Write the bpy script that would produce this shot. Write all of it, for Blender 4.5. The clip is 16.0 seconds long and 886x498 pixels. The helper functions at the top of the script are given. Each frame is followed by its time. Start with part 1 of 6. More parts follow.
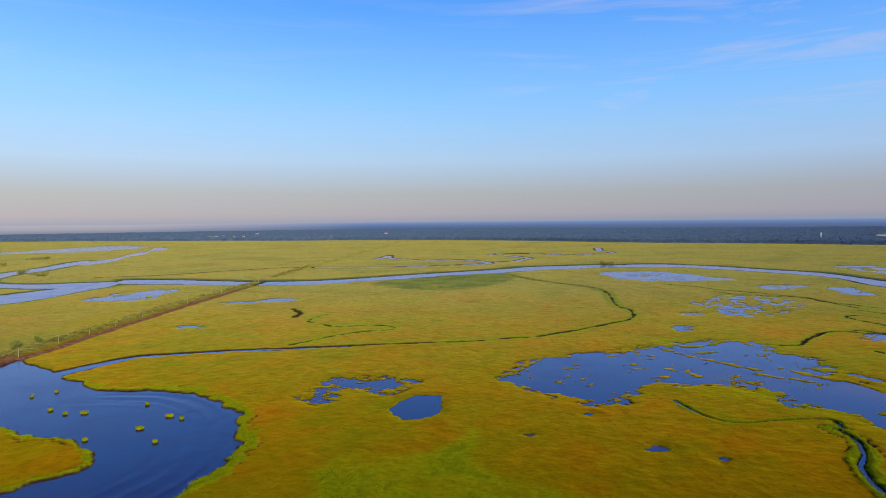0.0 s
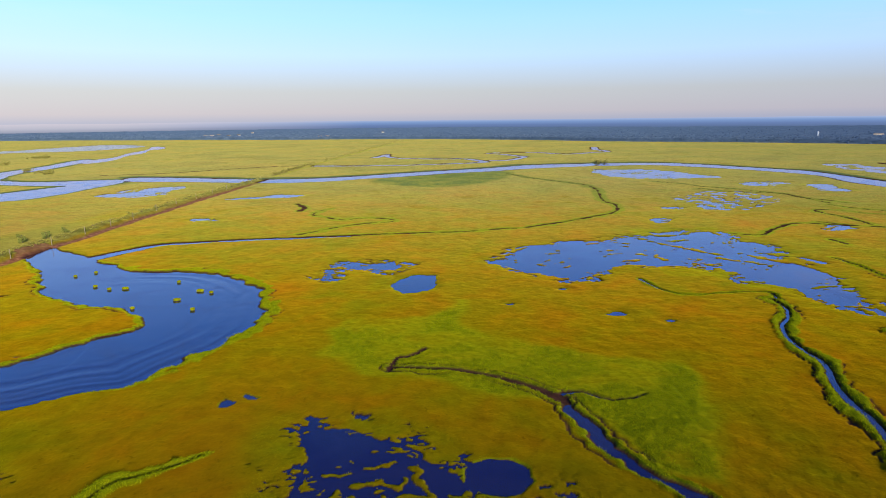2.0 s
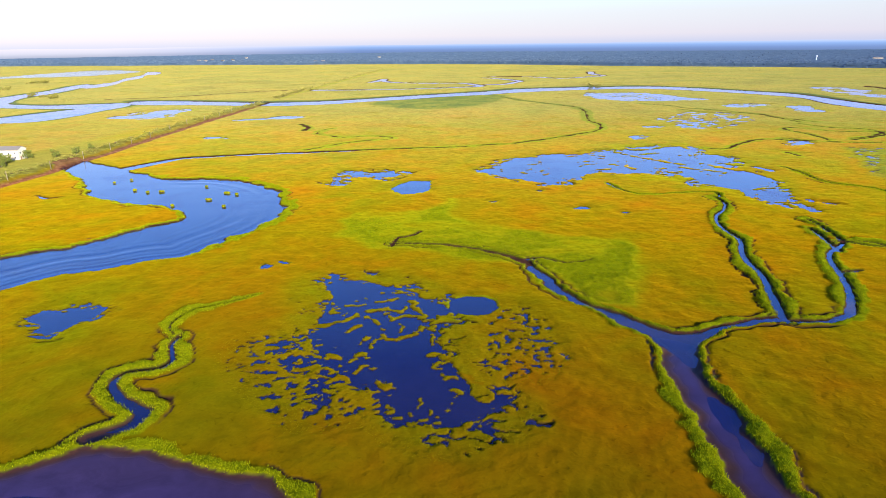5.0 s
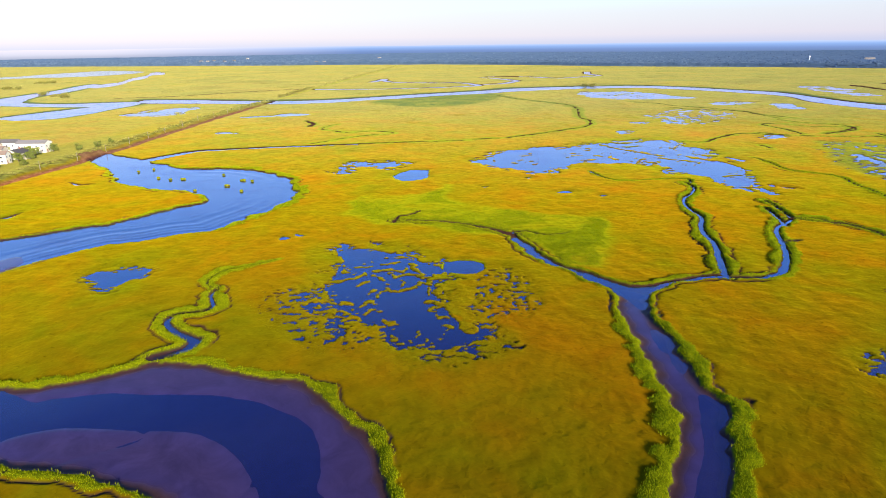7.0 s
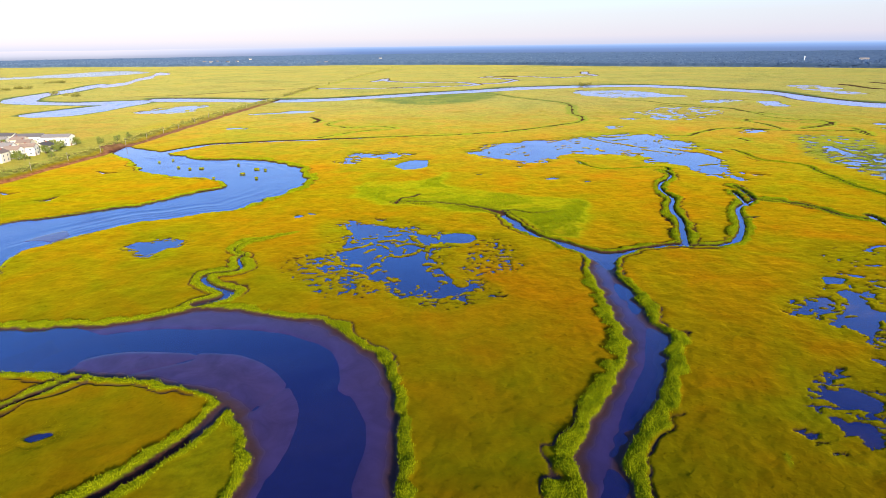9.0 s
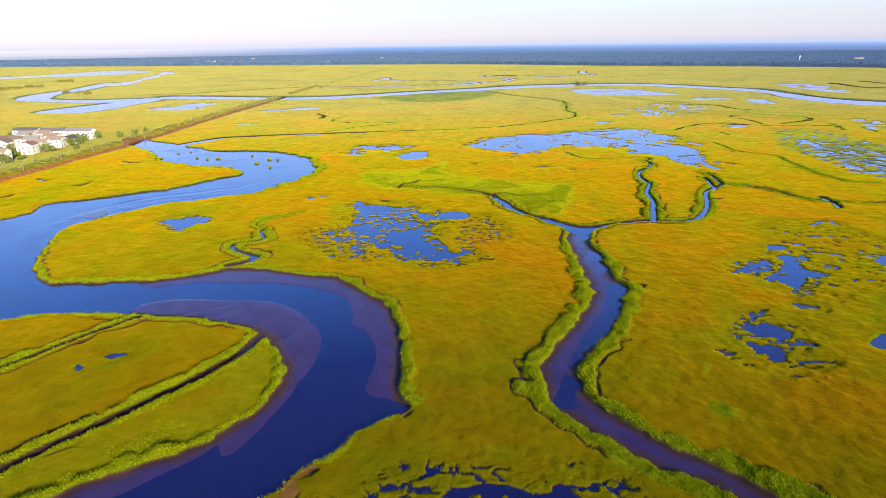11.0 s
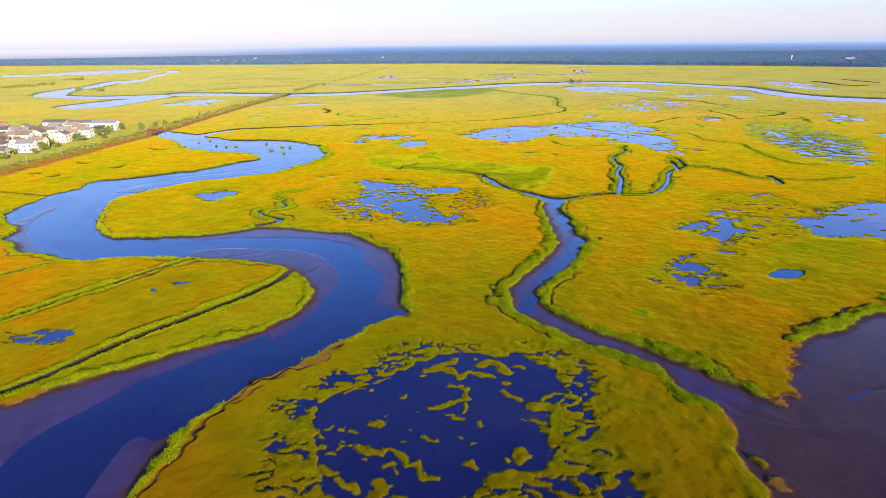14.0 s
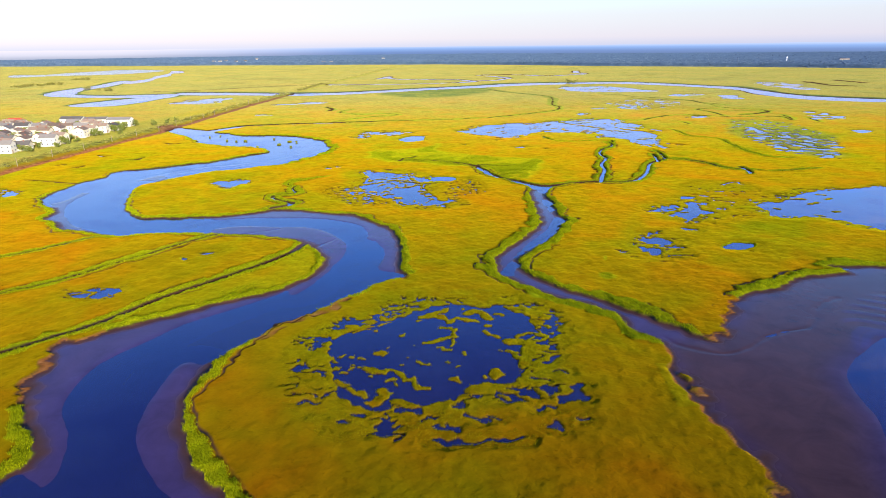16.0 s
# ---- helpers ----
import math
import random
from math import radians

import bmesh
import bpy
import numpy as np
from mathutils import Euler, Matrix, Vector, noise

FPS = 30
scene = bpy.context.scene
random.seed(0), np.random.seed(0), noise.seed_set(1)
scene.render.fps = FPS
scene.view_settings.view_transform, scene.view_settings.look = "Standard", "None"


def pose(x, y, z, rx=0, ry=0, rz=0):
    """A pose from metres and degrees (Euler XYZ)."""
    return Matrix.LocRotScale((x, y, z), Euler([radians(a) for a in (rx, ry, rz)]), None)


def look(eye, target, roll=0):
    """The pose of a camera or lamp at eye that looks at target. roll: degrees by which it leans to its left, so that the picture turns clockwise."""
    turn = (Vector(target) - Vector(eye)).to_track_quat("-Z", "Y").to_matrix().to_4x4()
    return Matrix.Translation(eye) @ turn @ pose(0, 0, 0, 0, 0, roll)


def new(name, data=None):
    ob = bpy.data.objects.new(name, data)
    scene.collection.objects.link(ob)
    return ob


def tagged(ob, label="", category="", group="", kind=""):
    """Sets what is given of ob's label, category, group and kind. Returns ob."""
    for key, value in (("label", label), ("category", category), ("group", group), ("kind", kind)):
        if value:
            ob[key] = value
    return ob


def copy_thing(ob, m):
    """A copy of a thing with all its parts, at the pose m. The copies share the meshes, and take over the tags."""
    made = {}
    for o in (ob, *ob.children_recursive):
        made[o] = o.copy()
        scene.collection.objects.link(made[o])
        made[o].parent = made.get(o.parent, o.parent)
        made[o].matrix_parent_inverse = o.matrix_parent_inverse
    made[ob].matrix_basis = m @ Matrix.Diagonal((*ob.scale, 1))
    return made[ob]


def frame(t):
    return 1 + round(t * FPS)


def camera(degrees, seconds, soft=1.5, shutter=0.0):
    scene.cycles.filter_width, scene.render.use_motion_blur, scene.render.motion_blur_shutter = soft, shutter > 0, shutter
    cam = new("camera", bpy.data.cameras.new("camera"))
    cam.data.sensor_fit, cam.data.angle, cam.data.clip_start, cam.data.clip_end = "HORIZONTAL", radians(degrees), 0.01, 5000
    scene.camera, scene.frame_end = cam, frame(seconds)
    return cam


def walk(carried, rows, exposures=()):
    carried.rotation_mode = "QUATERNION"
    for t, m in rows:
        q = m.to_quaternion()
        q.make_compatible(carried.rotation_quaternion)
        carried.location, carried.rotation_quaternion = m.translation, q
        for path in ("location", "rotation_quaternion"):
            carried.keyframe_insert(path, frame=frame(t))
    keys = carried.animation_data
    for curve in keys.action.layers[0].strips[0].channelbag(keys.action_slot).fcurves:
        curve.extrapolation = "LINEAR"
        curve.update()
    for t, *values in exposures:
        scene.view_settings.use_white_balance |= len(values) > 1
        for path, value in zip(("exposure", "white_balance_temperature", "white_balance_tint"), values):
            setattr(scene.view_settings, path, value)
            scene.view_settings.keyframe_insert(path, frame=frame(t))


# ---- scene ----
cam = camera(73.5, 16.0, soft=0.8)
PATH = [
    (0, (6.85, -10.21, 72.00), (0.03, 89.45, 67.22), -0.59),
    (0.5, (7.68, -17.47, 72.13), (1.03, 81.87, 62.72), -0.61),
    (1, (8.52, -24.47, 72.00), (1.97, 74.41, 58.58), -0.61),
    (1.5, (9.38, -31.27, 71.75), (2.88, 66.98, 54.30), -0.59),
    (2, (10.28, -38.10, 71.36), (3.81, 59.38, 50.01), -0.59),
    (2.5, (11.19, -44.98, 70.79), (4.78, 51.59, 45.63), -0.61),
    (3, (12.09, -52.14, 70.23), (5.77, 43.39, 41.35), -0.64),
    (3.5, (12.98, -59.48, 69.81), (6.75, 35.24, 38.36), -0.66),
    (4, (13.77, -66.60, 69.50), (7.63, 27.70, 36.80), -0.66),
    (6.5, (17.84, -104.47, 69.41), (11.84, -10.13, 36.81), -0.69),
    (7, (18.71, -111.84, 69.24), (12.68, -17.48, 36.67), -0.70),
    (7.5, (19.51, -119.04, 69.06), (13.45, -24.68, 36.53), -0.71),
    (8, (20.34, -126.33, 68.87), (14.26, -31.95, 36.37), -0.72),
    (8.5, (21.21, -133.43, 68.66), (15.08, -39.05, 36.19), -0.72),
    (9, (22.07, -140.90, 68.46), (15.89, -46.51, 36.01), -0.74),
    (11.5, (26.25, -178.35, 68.25), (19.89, -83.99, 35.76), -0.71),
    (12, (26.95, -185.40, 68.00), (20.61, -91.04, 35.51), -0.70),
    (12.5, (27.79, -192.46, 67.85), (21.46, -98.09, 35.38), -0.68),
    (13, (28.71, -199.71, 67.71), (22.38, -105.35, 35.20), -0.67),
    (13.5, (29.67, -206.61, 67.55), (23.34, -112.26, 35.02), -0.66),
    (14, (30.69, -213.24, 67.38), (24.33, -118.89, 34.88), -0.66),
    (14.5, (31.71, -219.81, 67.27), (25.34, -125.43, 34.82), -0.67),
    (15, (32.65, -226.47, 67.22), (26.28, -132.09, 34.79), -0.67),
    (15.5, (33.53, -233.27, 67.17), (27.16, -138.87, 34.80), -0.64),
    (16, (34.45, -240.00, 67.03), (28.02, -145.59, 34.70), -0.61),
]

EXPOSURES = [(0.0, -0.17), (1.0, 0.08), (2.0, 0.28), (3.0, 0.71), (3.5, 0.88), (4.2, 0.92), (16.0, 0.92)]
walk(cam, [(t, look(eye, target, roll)) for t, eye, target, roll in PATH], EXPOSURES)

# ---- sky and sun ----
SUN_ELEVATION, SUN_AZIMUTH = 15.0, 147.0    # degrees; azimuth clockwise from +y
world = bpy.data.worlds.new("sky")
scene.world = world
world.use_nodes = True
wn, wl = world.node_tree.nodes, world.node_tree.links
wn.clear()


def wnode(kind, **values):
    n = wn.new(kind)
    for key, value in values.items():
        n.inputs[key].default_value = value
    return n


def ramp_of(nodes, stops):
    n = nodes.new("ShaderNodeValToRGB")
    e = n.color_ramp.elements
    while len(e) > 1:
        e.remove(e[-1])
    e[0].position, e[0].color = stops[0][0], (*stops[0][1], 1)
    for p, c in stops[1:]:
        e.new(p).color = (*c, 1)
    return n


sky = wn.new("ShaderNodeTexSky")
sky.sky_type, sky.sun_disc = "NISHITA", False
sky.sun_elevation, sky.sun_rotation = radians(SUN_ELEVATION), radians(SUN_AZIMUTH)
sky.air_density, sky.dust_density, sky.ozone_density = 1.0, 0.6, 3.0
coords = wn.new("ShaderNodeTexCoord")
split = wn.new("ShaderNodeSeparateXYZ")
wl.new(coords.outputs["Generated"], split.inputs[0])
tint = ramp_of(wn, [(0.0, (0.40, 0.42, 0.56)), (0.011, (0.51, 0.48, 0.555)), (0.045, (0.52, 0.535, 0.58)), (0.10, (0.54, 0.76, 1.06)), (0.15, (0.44, 0.78, 1.22)), (0.20, (0.33, 0.74, 1.36)),
                    (0.33, (0.13, 0.48, 1.30)), (0.5, (0.036, 0.14, 0.62)), (0.75, (0.022, 0.07, 0.36)), (1.0, (0.017, 0.055, 0.30))])
wl.new(split.outputs["Z"], tint.inputs[0])
clear = wn.new("ShaderNodeMix")
clear.data_type = "RGBA"
clear.inputs[0].default_value = 0.85
scaled = wn.new("ShaderNodeMix")
scaled.data_type, scaled.blend_type = "RGBA", "MULTIPLY"
scaled.inputs[0].default_value = 1.0
scaled.inputs[7].default_value = (0.10, 0.10, 0.10, 1)
wl.new(sky.outputs[0], scaled.inputs[6])
wl.new(scaled.outputs[2], clear.inputs[6])
wl.new(tint.outputs[0], clear.inputs[7])
# thin streaks of cirrus
stretch = wnode("ShaderNodeMapping", Scale=(1.6, 1.6, 16.0), Rotation=(0.06, 0.10, 0.4))
wl.new(coords.outputs["Generated"], stretch.inputs[0])
wisps = wnode("ShaderNodeTexNoise", Scale=1.7, Detail=5.0, Roughness=0.6, Distortion=0.7)
wl.new(stretch.outputs[0], wisps.inputs["Vector"])
wisp_ramp = ramp_of(wn, [(0.50, (0, 0, 0)), (0.72, (0.75, 0.75, 0.75))])
wl.new(wisps.outputs[0], wisp_ramp.inputs[0])
clouds = wn.new("ShaderNodeMix")
clouds.data_type = "RGBA"
clouds.inputs[7].default_value = (0.80, 0.74, 0.86, 1)
wl.new(clear.outputs[2], clouds.inputs[6])
side = ramp_of(wn, [(0.18, (1.16, 1.12, 1.08)), (0.5, (1.0, 1.0, 1.0)), (0.82, (0.90, 0.92, 0.97))])
shift = wn.new("ShaderNodeMath")
shift.operation = "MULTIPLY_ADD"
shift.inputs[1].default_value, shift.inputs[2].default_value = 0.5, 0.5
wl.new(split.outputs["X"], shift.inputs[0])
wl.new(shift.outputs[0], side.inputs[0])
hazed = wn.new("ShaderNodeMix")
hazed.data_type, hazed.blend_type = "RGBA", "MULTIPLY"
hazed.inputs[0].default_value = 1.0
wl.new(clouds.outputs[2], hazed.inputs[6])
wl.new(side.outputs[0], hazed.inputs[7])
patchy = wn.new("ShaderNodeMath")
patchy.operation = "MULTIPLY"
east = ramp_of(wn, [(0.48, (0.12, 0.12, 0.12)), (0.66, (0.8, 0.8, 0.8))])
wl.new(shift.outputs[0], east.inputs[0])
high = ramp_of(wn, [(0.10, (0.0, 0.0, 0.0)), (0.20, (1.0, 1.0, 1.0))])
wl.new(split.outputs["Z"], high.inputs[0])
aloft = wn.new("ShaderNodeMath")
aloft.operation = "MULTIPLY"
wl.new(wisp_ramp.outputs[0], aloft.inputs[0])
wl.new(high.outputs[0], aloft.inputs[1])
wl.new(aloft.outputs[0], patchy.inputs[0])
wl.new(east.outputs[0], patchy.inputs[1])
wl.new(patchy.outputs[0], clouds.inputs[0])
background = wnode("ShaderNodeBackground", Strength=0.95)
wl.new(hazed.outputs[2], background.inputs[0])
wl.new(background.outputs[0], wn.new("ShaderNodeOutputWorld").inputs[0])

sun_data = bpy.data.lights.new("sun", "SUN")
sun_data.energy, sun_data.angle, sun_data.color = 5.0, radians(0.6), (1.0, 0.90, 0.74)
sun = new("sun", sun_data)
az, el = radians(SUN_AZIMUTH), radians(SUN_ELEVATION)
toward = Vector((math.sin(az) * math.cos(el), math.cos(az) * math.cos(el), math.sin(el)))
sun.matrix_world = look(toward * 300, (0, 0, 0))


# ---- materials ----
class Mat:
    """A small helper round a node material."""

    def __init__(self, name):
        self.m = bpy.data.materials.new(name)
        self.m.use_nodes = True
        self.n, self.l = self.m.node_tree.nodes, self.m.node_tree.links
        self.b = self.n["Principled BSDF"]
        self.geo = self.n.new("ShaderNodeNewGeometry")

    def noise(self, scale, detail=3.0, rough=0.55, distort=0.0):
        n = self.n.new("ShaderNodeTexNoise")
        n.inputs["Scale"].default_value, n.inputs["Detail"].default_value = scale, detail
        n.inputs["Roughness"].default_value, n.inputs["Distortion"].default_value = rough, distort
        self.l.new(self.geo.outputs["Position"], n.inputs["Vector"])
        return n.outputs[0]

    def ramp(self, src, stops):
        n = ramp_of(self.n, [(p, (c,) * 3 if isinstance(c, (int, float)) else c) for p, c in stops])
        self.l.new(src, n.inputs[0])
        return n.outputs[0]

    def mix(self, fac, a, b, blend="MIX"):
        n = self.n.new("ShaderNodeMix")
        n.data_type, n.blend_type = "RGBA", blend
        for k, v in ((0, fac), (6, a), (7, b)):
            if isinstance(v, bpy.types.NodeSocket):
                self.l.new(v, n.inputs[k])
            else:
                n.inputs[k].default_value = v if k == 0 else (*v, 1)
        return n.outputs[2]

    def math(self, op, a, b):
        n = self.n.new("ShaderNodeMath")
        n.operation = op
        for k, v in ((0, a), (1, b)):
            if isinstance(v, bpy.types.NodeSocket):
                self.l.new(v, n.inputs[k])
            else:
                n.inputs[k].default_value = v
        return n.outputs[0]

    def attr(self, name):
        n = self.n.new("ShaderNodeAttribute")
        n.attribute_name = name
        return n.outputs["Fac"]

    def island(self):
        return self.geo.outputs["Random Per Island"]

    def random(self):
        return self.n.new("ShaderNodeObjectInfo").outputs["Random"]

    def bump(self, src, strength, distance):
        n = self.n.new("ShaderNodeBump")
        n.inputs["Strength"].default_value = strength
        self.l.new(src, n.inputs["Height"])
        if isinstance(distance, bpy.types.NodeSocket):
            self.l.new(distance, n.inputs["Distance"])
        else:
            n.inputs["Distance"].default_value = distance
        self.l.new(n.outputs[0], self.b.inputs["Normal"])
        return n.outputs[0]

    def set(self, colour=None, rough=None, spec=None, metal=None):
        for key, v in (("Base Color", colour), ("Roughness", rough), ("Specular IOR Level", spec), ("Metallic", metal)):
            if v is None:
                continue
            if isinstance(v, bpy.types.NodeSocket):
                self.l.new(v, self.b.inputs[key])
            else:
                self.b.inputs[key].default_value = (*v, 1) if key == "Base Color" else v
        return self.m


def marsh_material():
    m = Mat("marsh")
    broad = m.ramp(m.noise(0.010, 4, 0.6, 0.6), [(0.34, (0.150, 0.055, 0.001)), (0.45, (0.120, 0.067, 0.001)), (0.55, (0.098, 0.073, 0.001)), (0.67, (0.064, 0.067, 0.001))])
    patch = m.ramp(m.noise(0.045, 3.5, 0.58, 0.5), [(0.32, (0.140, 0.055, 0.001)), (0.44, (0.120, 0.067, 0.001)), (0.57, (0.096, 0.073, 0.001)), (0.70, (0.060, 0.064, 0.001))])
    grass = m.mix(0.5, broad, patch)
    # greener far grass, with distance haze painted in as a paler, bluer tone
    hazed_rushes = m.ramp(m.noise(0.008, 6, 0.65, 0.8), [(0.36, (0.057, 0.057, 0.026)), (0.5, (0.077, 0.070, 0.029)), (0.66, (0.090, 0.075, 0.027))])
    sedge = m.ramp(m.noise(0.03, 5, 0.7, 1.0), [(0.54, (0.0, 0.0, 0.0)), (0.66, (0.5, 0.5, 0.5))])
    hazed_rushes = m.mix(sedge, hazed_rushes, (0.026, 0.034, 0.005))
    grass = m.mix(m.attr("inland"), grass, hazed_rushes)
    clump = m.ramp(m.noise(0.16, 5, 0.62, 0.7), [(0.30, 0.78), (0.5, 0.98), (0.70, 1.16)])
    grass = m.mix(1.0, grass, clump, "MULTIPLY")
    nick = m.ramp(m.noise(0.8, 2, 0.5, 0.6), [(0.64, 1.0), (0.74, 0.72)])
    holes = m.ramp(m.noise(0.16, 4, 0.6, 0.8), [(0.62, 1.0), (0.70, 0.55)])
    nick = m.mix(m.attr("inland"), nick, m.mix(1.0, nick, holes, "MULTIPLY"))
    grass = m.mix(1.0, grass, nick, "MULTIPLY")
    fine = m.ramp(m.noise(1.3, 4, 0.62), [(0.30, 0.91), (0.5, 1.0), (0.70, 1.08)])
    grass = m.mix(1.0, grass, fine, "MULTIPLY")
    lush = m.ramp(m.noise(0.5, 5, 0.7), [(0.3, (0.068, 0.086, 0.002)), (0.5, (0.108, 0.124, 0.002)), (0.72, (0.155, 0.158, 0.003))])
    lush = m.mix(1.0, lush, fine, "MULTIPLY")
    grass = m.mix(m.attr("lush"), grass, lush)
    reed = m.ramp(m.noise(0.5, 5, 0.75), [(0.32, (0.060, 0.080, 0.002)), (0.5, (0.106, 0.122, 0.002)), (0.70, (0.155, 0.156, 0.003))])
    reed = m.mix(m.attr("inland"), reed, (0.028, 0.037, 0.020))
    grass = m.mix(m.attr("reed"), grass, m.mix(1.0, reed, fine, "MULTIPLY"))
    soil = m.ramp(m.noise(0.3, 5, 0.7), [(0.32, (0.075, 0.028, 0.012)), (0.5, (0.15, 0.055, 0.022)), (0.68, (0.21, 0.10, 0.042))])
    old_soil = m.ramp(m.noise(0.3, 5, 0.7), [(0.32, (0.05, 0.022, 0.016)), (0.5, (0.11, 0.046, 0.030)), (0.7, (0.18, 0.095, 0.055))])
    soil = m.mix(m.ramp(m.attr("inland"), [(0.03, 0.0), (0.16, 1.0)]), soil, old_soil)
    grass = m.mix(m.attr("soil"), grass, soil)
    # floor of the far woods, in the same painted haze-blue as the canopy
    wood = m.ramp(m.noise(0.05, 4), [(0.35, (0.09, 0.13, 0.15)), (0.7, (0.11, 0.15, 0.18))])
    grass = m.mix(m.attr("wood"), grass, wood)
    mud = m.ramp(m.noise(0.16, 6, 0.65, 0.6), [(0.3, (0.024, 0.012, 0.009)), (0.55, (0.042, 0.019, 0.013)), (0.75, (0.075, 0.034, 0.020))])
    mud = m.mix(1.0, mud, m.ramp(m.noise(2.2, 4, 0.65), [(0.3, 0.75), (0.7, 1.25)]), "MULTIPLY")
    silt = m.mix(m.attr("silt"), (0.027, 0.021, 0.080), (0.040, 0.021, 0.024))
    silt = m.mix(1.0, silt, m.ramp(m.noise(0.12, 6, 0.68, 0.8), [(0.3, 0.74), (0.7, 1.26)]), "MULTIPLY")
    mud = m.mix(m.attr("film"), mud, silt)
    colour = m.mix(m.attr("mud"), grass, mud)
    rough = m.mix(m.attr("film"), m.ramp(m.attr("mud"), [(0.3, 0.95), (0.8, 0.72)]), (0.12, 0.12, 0.12))
    m.bump(m.mix(m.attr("mud"), m.mix(0.55, m.noise(0.8, 2, 0.45, 0.5), m.noise(0.26, 3, 0.5, 0.7)), m.ramp(m.noise(0.9, 5, 0.6), [(0.0, 0.47), (1.0, 0.53)])), 0.65, m.math("ADD", m.math("MULTIPLY", m.attr("inland"), 0.9), 0.5))
    m.b.inputs["Specular Tint"].default_value = (0.62, 0.66, 0.9, 1)
    m.b.inputs["Diffuse Roughness"].default_value = 1.0
    m.b.inputs["Sheen Roughness"].default_value = 0.45
    m.l.new(m.mix(0.05, m.mix(1.0, grass, (7.5, 8.15, 5.6), "MULTIPLY"), (1.0, 0.90, 0.05)), m.b.inputs["Sheen Tint"])
    tall = m.math("MULTIPLY", m.ramp(m.attr("reed"), [(0.0, 1.0), (1.0, 0.75)]), m.math("MULTIPLY", m.ramp(m.attr("lush"), [(0.0, 1.0), (1.0, 0.72)]), m.ramp(m.math("ADD", m.attr("soil"), m.attr("wood")), [(0.0, 1.0), (0.6, 0.1)])))
    m.l.new(m.math("MULTIPLY", m.ramp(m.attr("mud"), [(0.2, 0.28), (0.6, 0.0)]), tall), m.b.inputs["Sheen Weight"])
    return m.set(colour, rough, m.mix(m.attr("film"), (0.0, 0.0, 0.0), (0.09, 0.09, 0.09)))


def water_material():
    m = Mat("water")
    ripple = m.mix(0.5, m.noise(0.9, 3, 0.6), m.noise(0.09, 3, 0.5, 1.2))
    normal = m.bump(ripple, 0.07, 0.14)
    body = m.n.new("ShaderNodeBsdfDiffuse")
    body.inputs[0].default_value = (0.012, 0.010, 0.062, 1)
    clear = m.n.new("ShaderNodeBsdfTransparent")
    clear.inputs[0].default_value = (0.75, 0.70, 0.72, 1)
    depth = m.n.new("ShaderNodeMixShader")
    depth.inputs[0].default_value = 0.40
    m.l.new(body.outputs[0], depth.inputs[1])
    m.l.new(clear.outputs[0], depth.inputs[2])
    gloss = m.n.new("ShaderNodeBsdfGlossy")
    m.l.new(m.ramp(m.noise(0.035, 4, 0.6, 1.5), [(0.42, 0.03), (0.62, 0.22)]), gloss.inputs["Roughness"])
    gloss.inputs["Color"].default_value = (0.85, 0.795, 1.0, 1)
    m.l.new(normal, gloss.inputs["Normal"])
    fresnel = m.n.new("ShaderNodeFresnel")
    fresnel.inputs[0].default_value = 1.6
    m.l.new(normal, fresnel.inputs["Normal"])
    out = m.n.new("ShaderNodeMixShader")
    m.l.new(fresnel.outputs[0], out.inputs[0])
    m.l.new(depth.outputs[0], out.inputs[1])
    m.l.new(gloss.outputs[0], out.inputs[2])
    m.l.new(out.outputs[0], m.n["Material Output"].inputs[0])
    return m.m


def blade_material(name, dark, mid, light, glow=0.0, patch=0.25):
    """Leaves and blades, through which some light passes."""
    m = Mat(name)
    c = m.mix(0.5, m.ramp(m.noise(patch, 4), [(0.3, dark), (0.55, mid), (0.75, light)]), m.ramp(m.island(), [(0.0, dark), (0.5, mid), (1.0, light)]))
    m.set(c, 0.95, 0.0)
    m.b.inputs["Diffuse Roughness"].default_value = 1.0
    if glow:
        through_leaf = m.n.new("ShaderNodeBsdfTranslucent")
        m.l.new(c, through_leaf.inputs[0])
        both = m.n.new("ShaderNodeMixShader")
        both.inputs[0].default_value = glow
        m.l.new(m.b.outputs[0], both.inputs[1])
        m.l.new(through_leaf.outputs[0], both.inputs[2])
        m.l.new(both.outputs[0], m.n["Material Output"].inputs[0])
    return m.m


def plain_material(name, colour, scale=2.0, rough=0.8, spread=0.25, metal=0.0, by_thing=0.0):
    m = Mat(name)
    lo, hi = [tuple(c * k for c in colour) for k in (1 - spread, 1 + spread)]
    c = m.mix(0.4, m.ramp(m.noise(scale, 5, 0.65), [(0.3, lo), (0.7, hi)]), m.ramp(m.noise(scale * 7, 3), [(0.3, lo), (0.7, hi)]))
    if by_thing:
        c = m.mix(1.0, c, m.ramp(m.random(), [(0.0, 1 - by_thing), (1.0, 1 + by_thing * 0.3)]), "MULTIPLY")
    m.bump(m.noise(scale * 5, 4), 0.25, 0.03)
    return m.set(c, rough, 0.3, metal)


MARSH, WATER = marsh_material(), water_material()
GRASS = blade_material("meadow_grass", (0.100, 0.060, 0.002), (0.150, 0.091, 0.003), (0.205, 0.126, 0.003), 0.4)
TALL = blade_material("creek_grass", (0.16, 0.195, 0.003), (0.27, 0.30, 0.004), (0.40, 0.40, 0.006), 0.4)
POOL_GRASS = blade_material("pool_grass", (0.14, 0.112, 0.002), (0.215, 0.185, 0.003), (0.31, 0.265, 0.004), 0.4)
LEAF = blade_material("leaves", (0.13, 0.16, 0.03), (0.21, 0.24, 0.05), (0.32, 0.34, 0.09), 0.4)
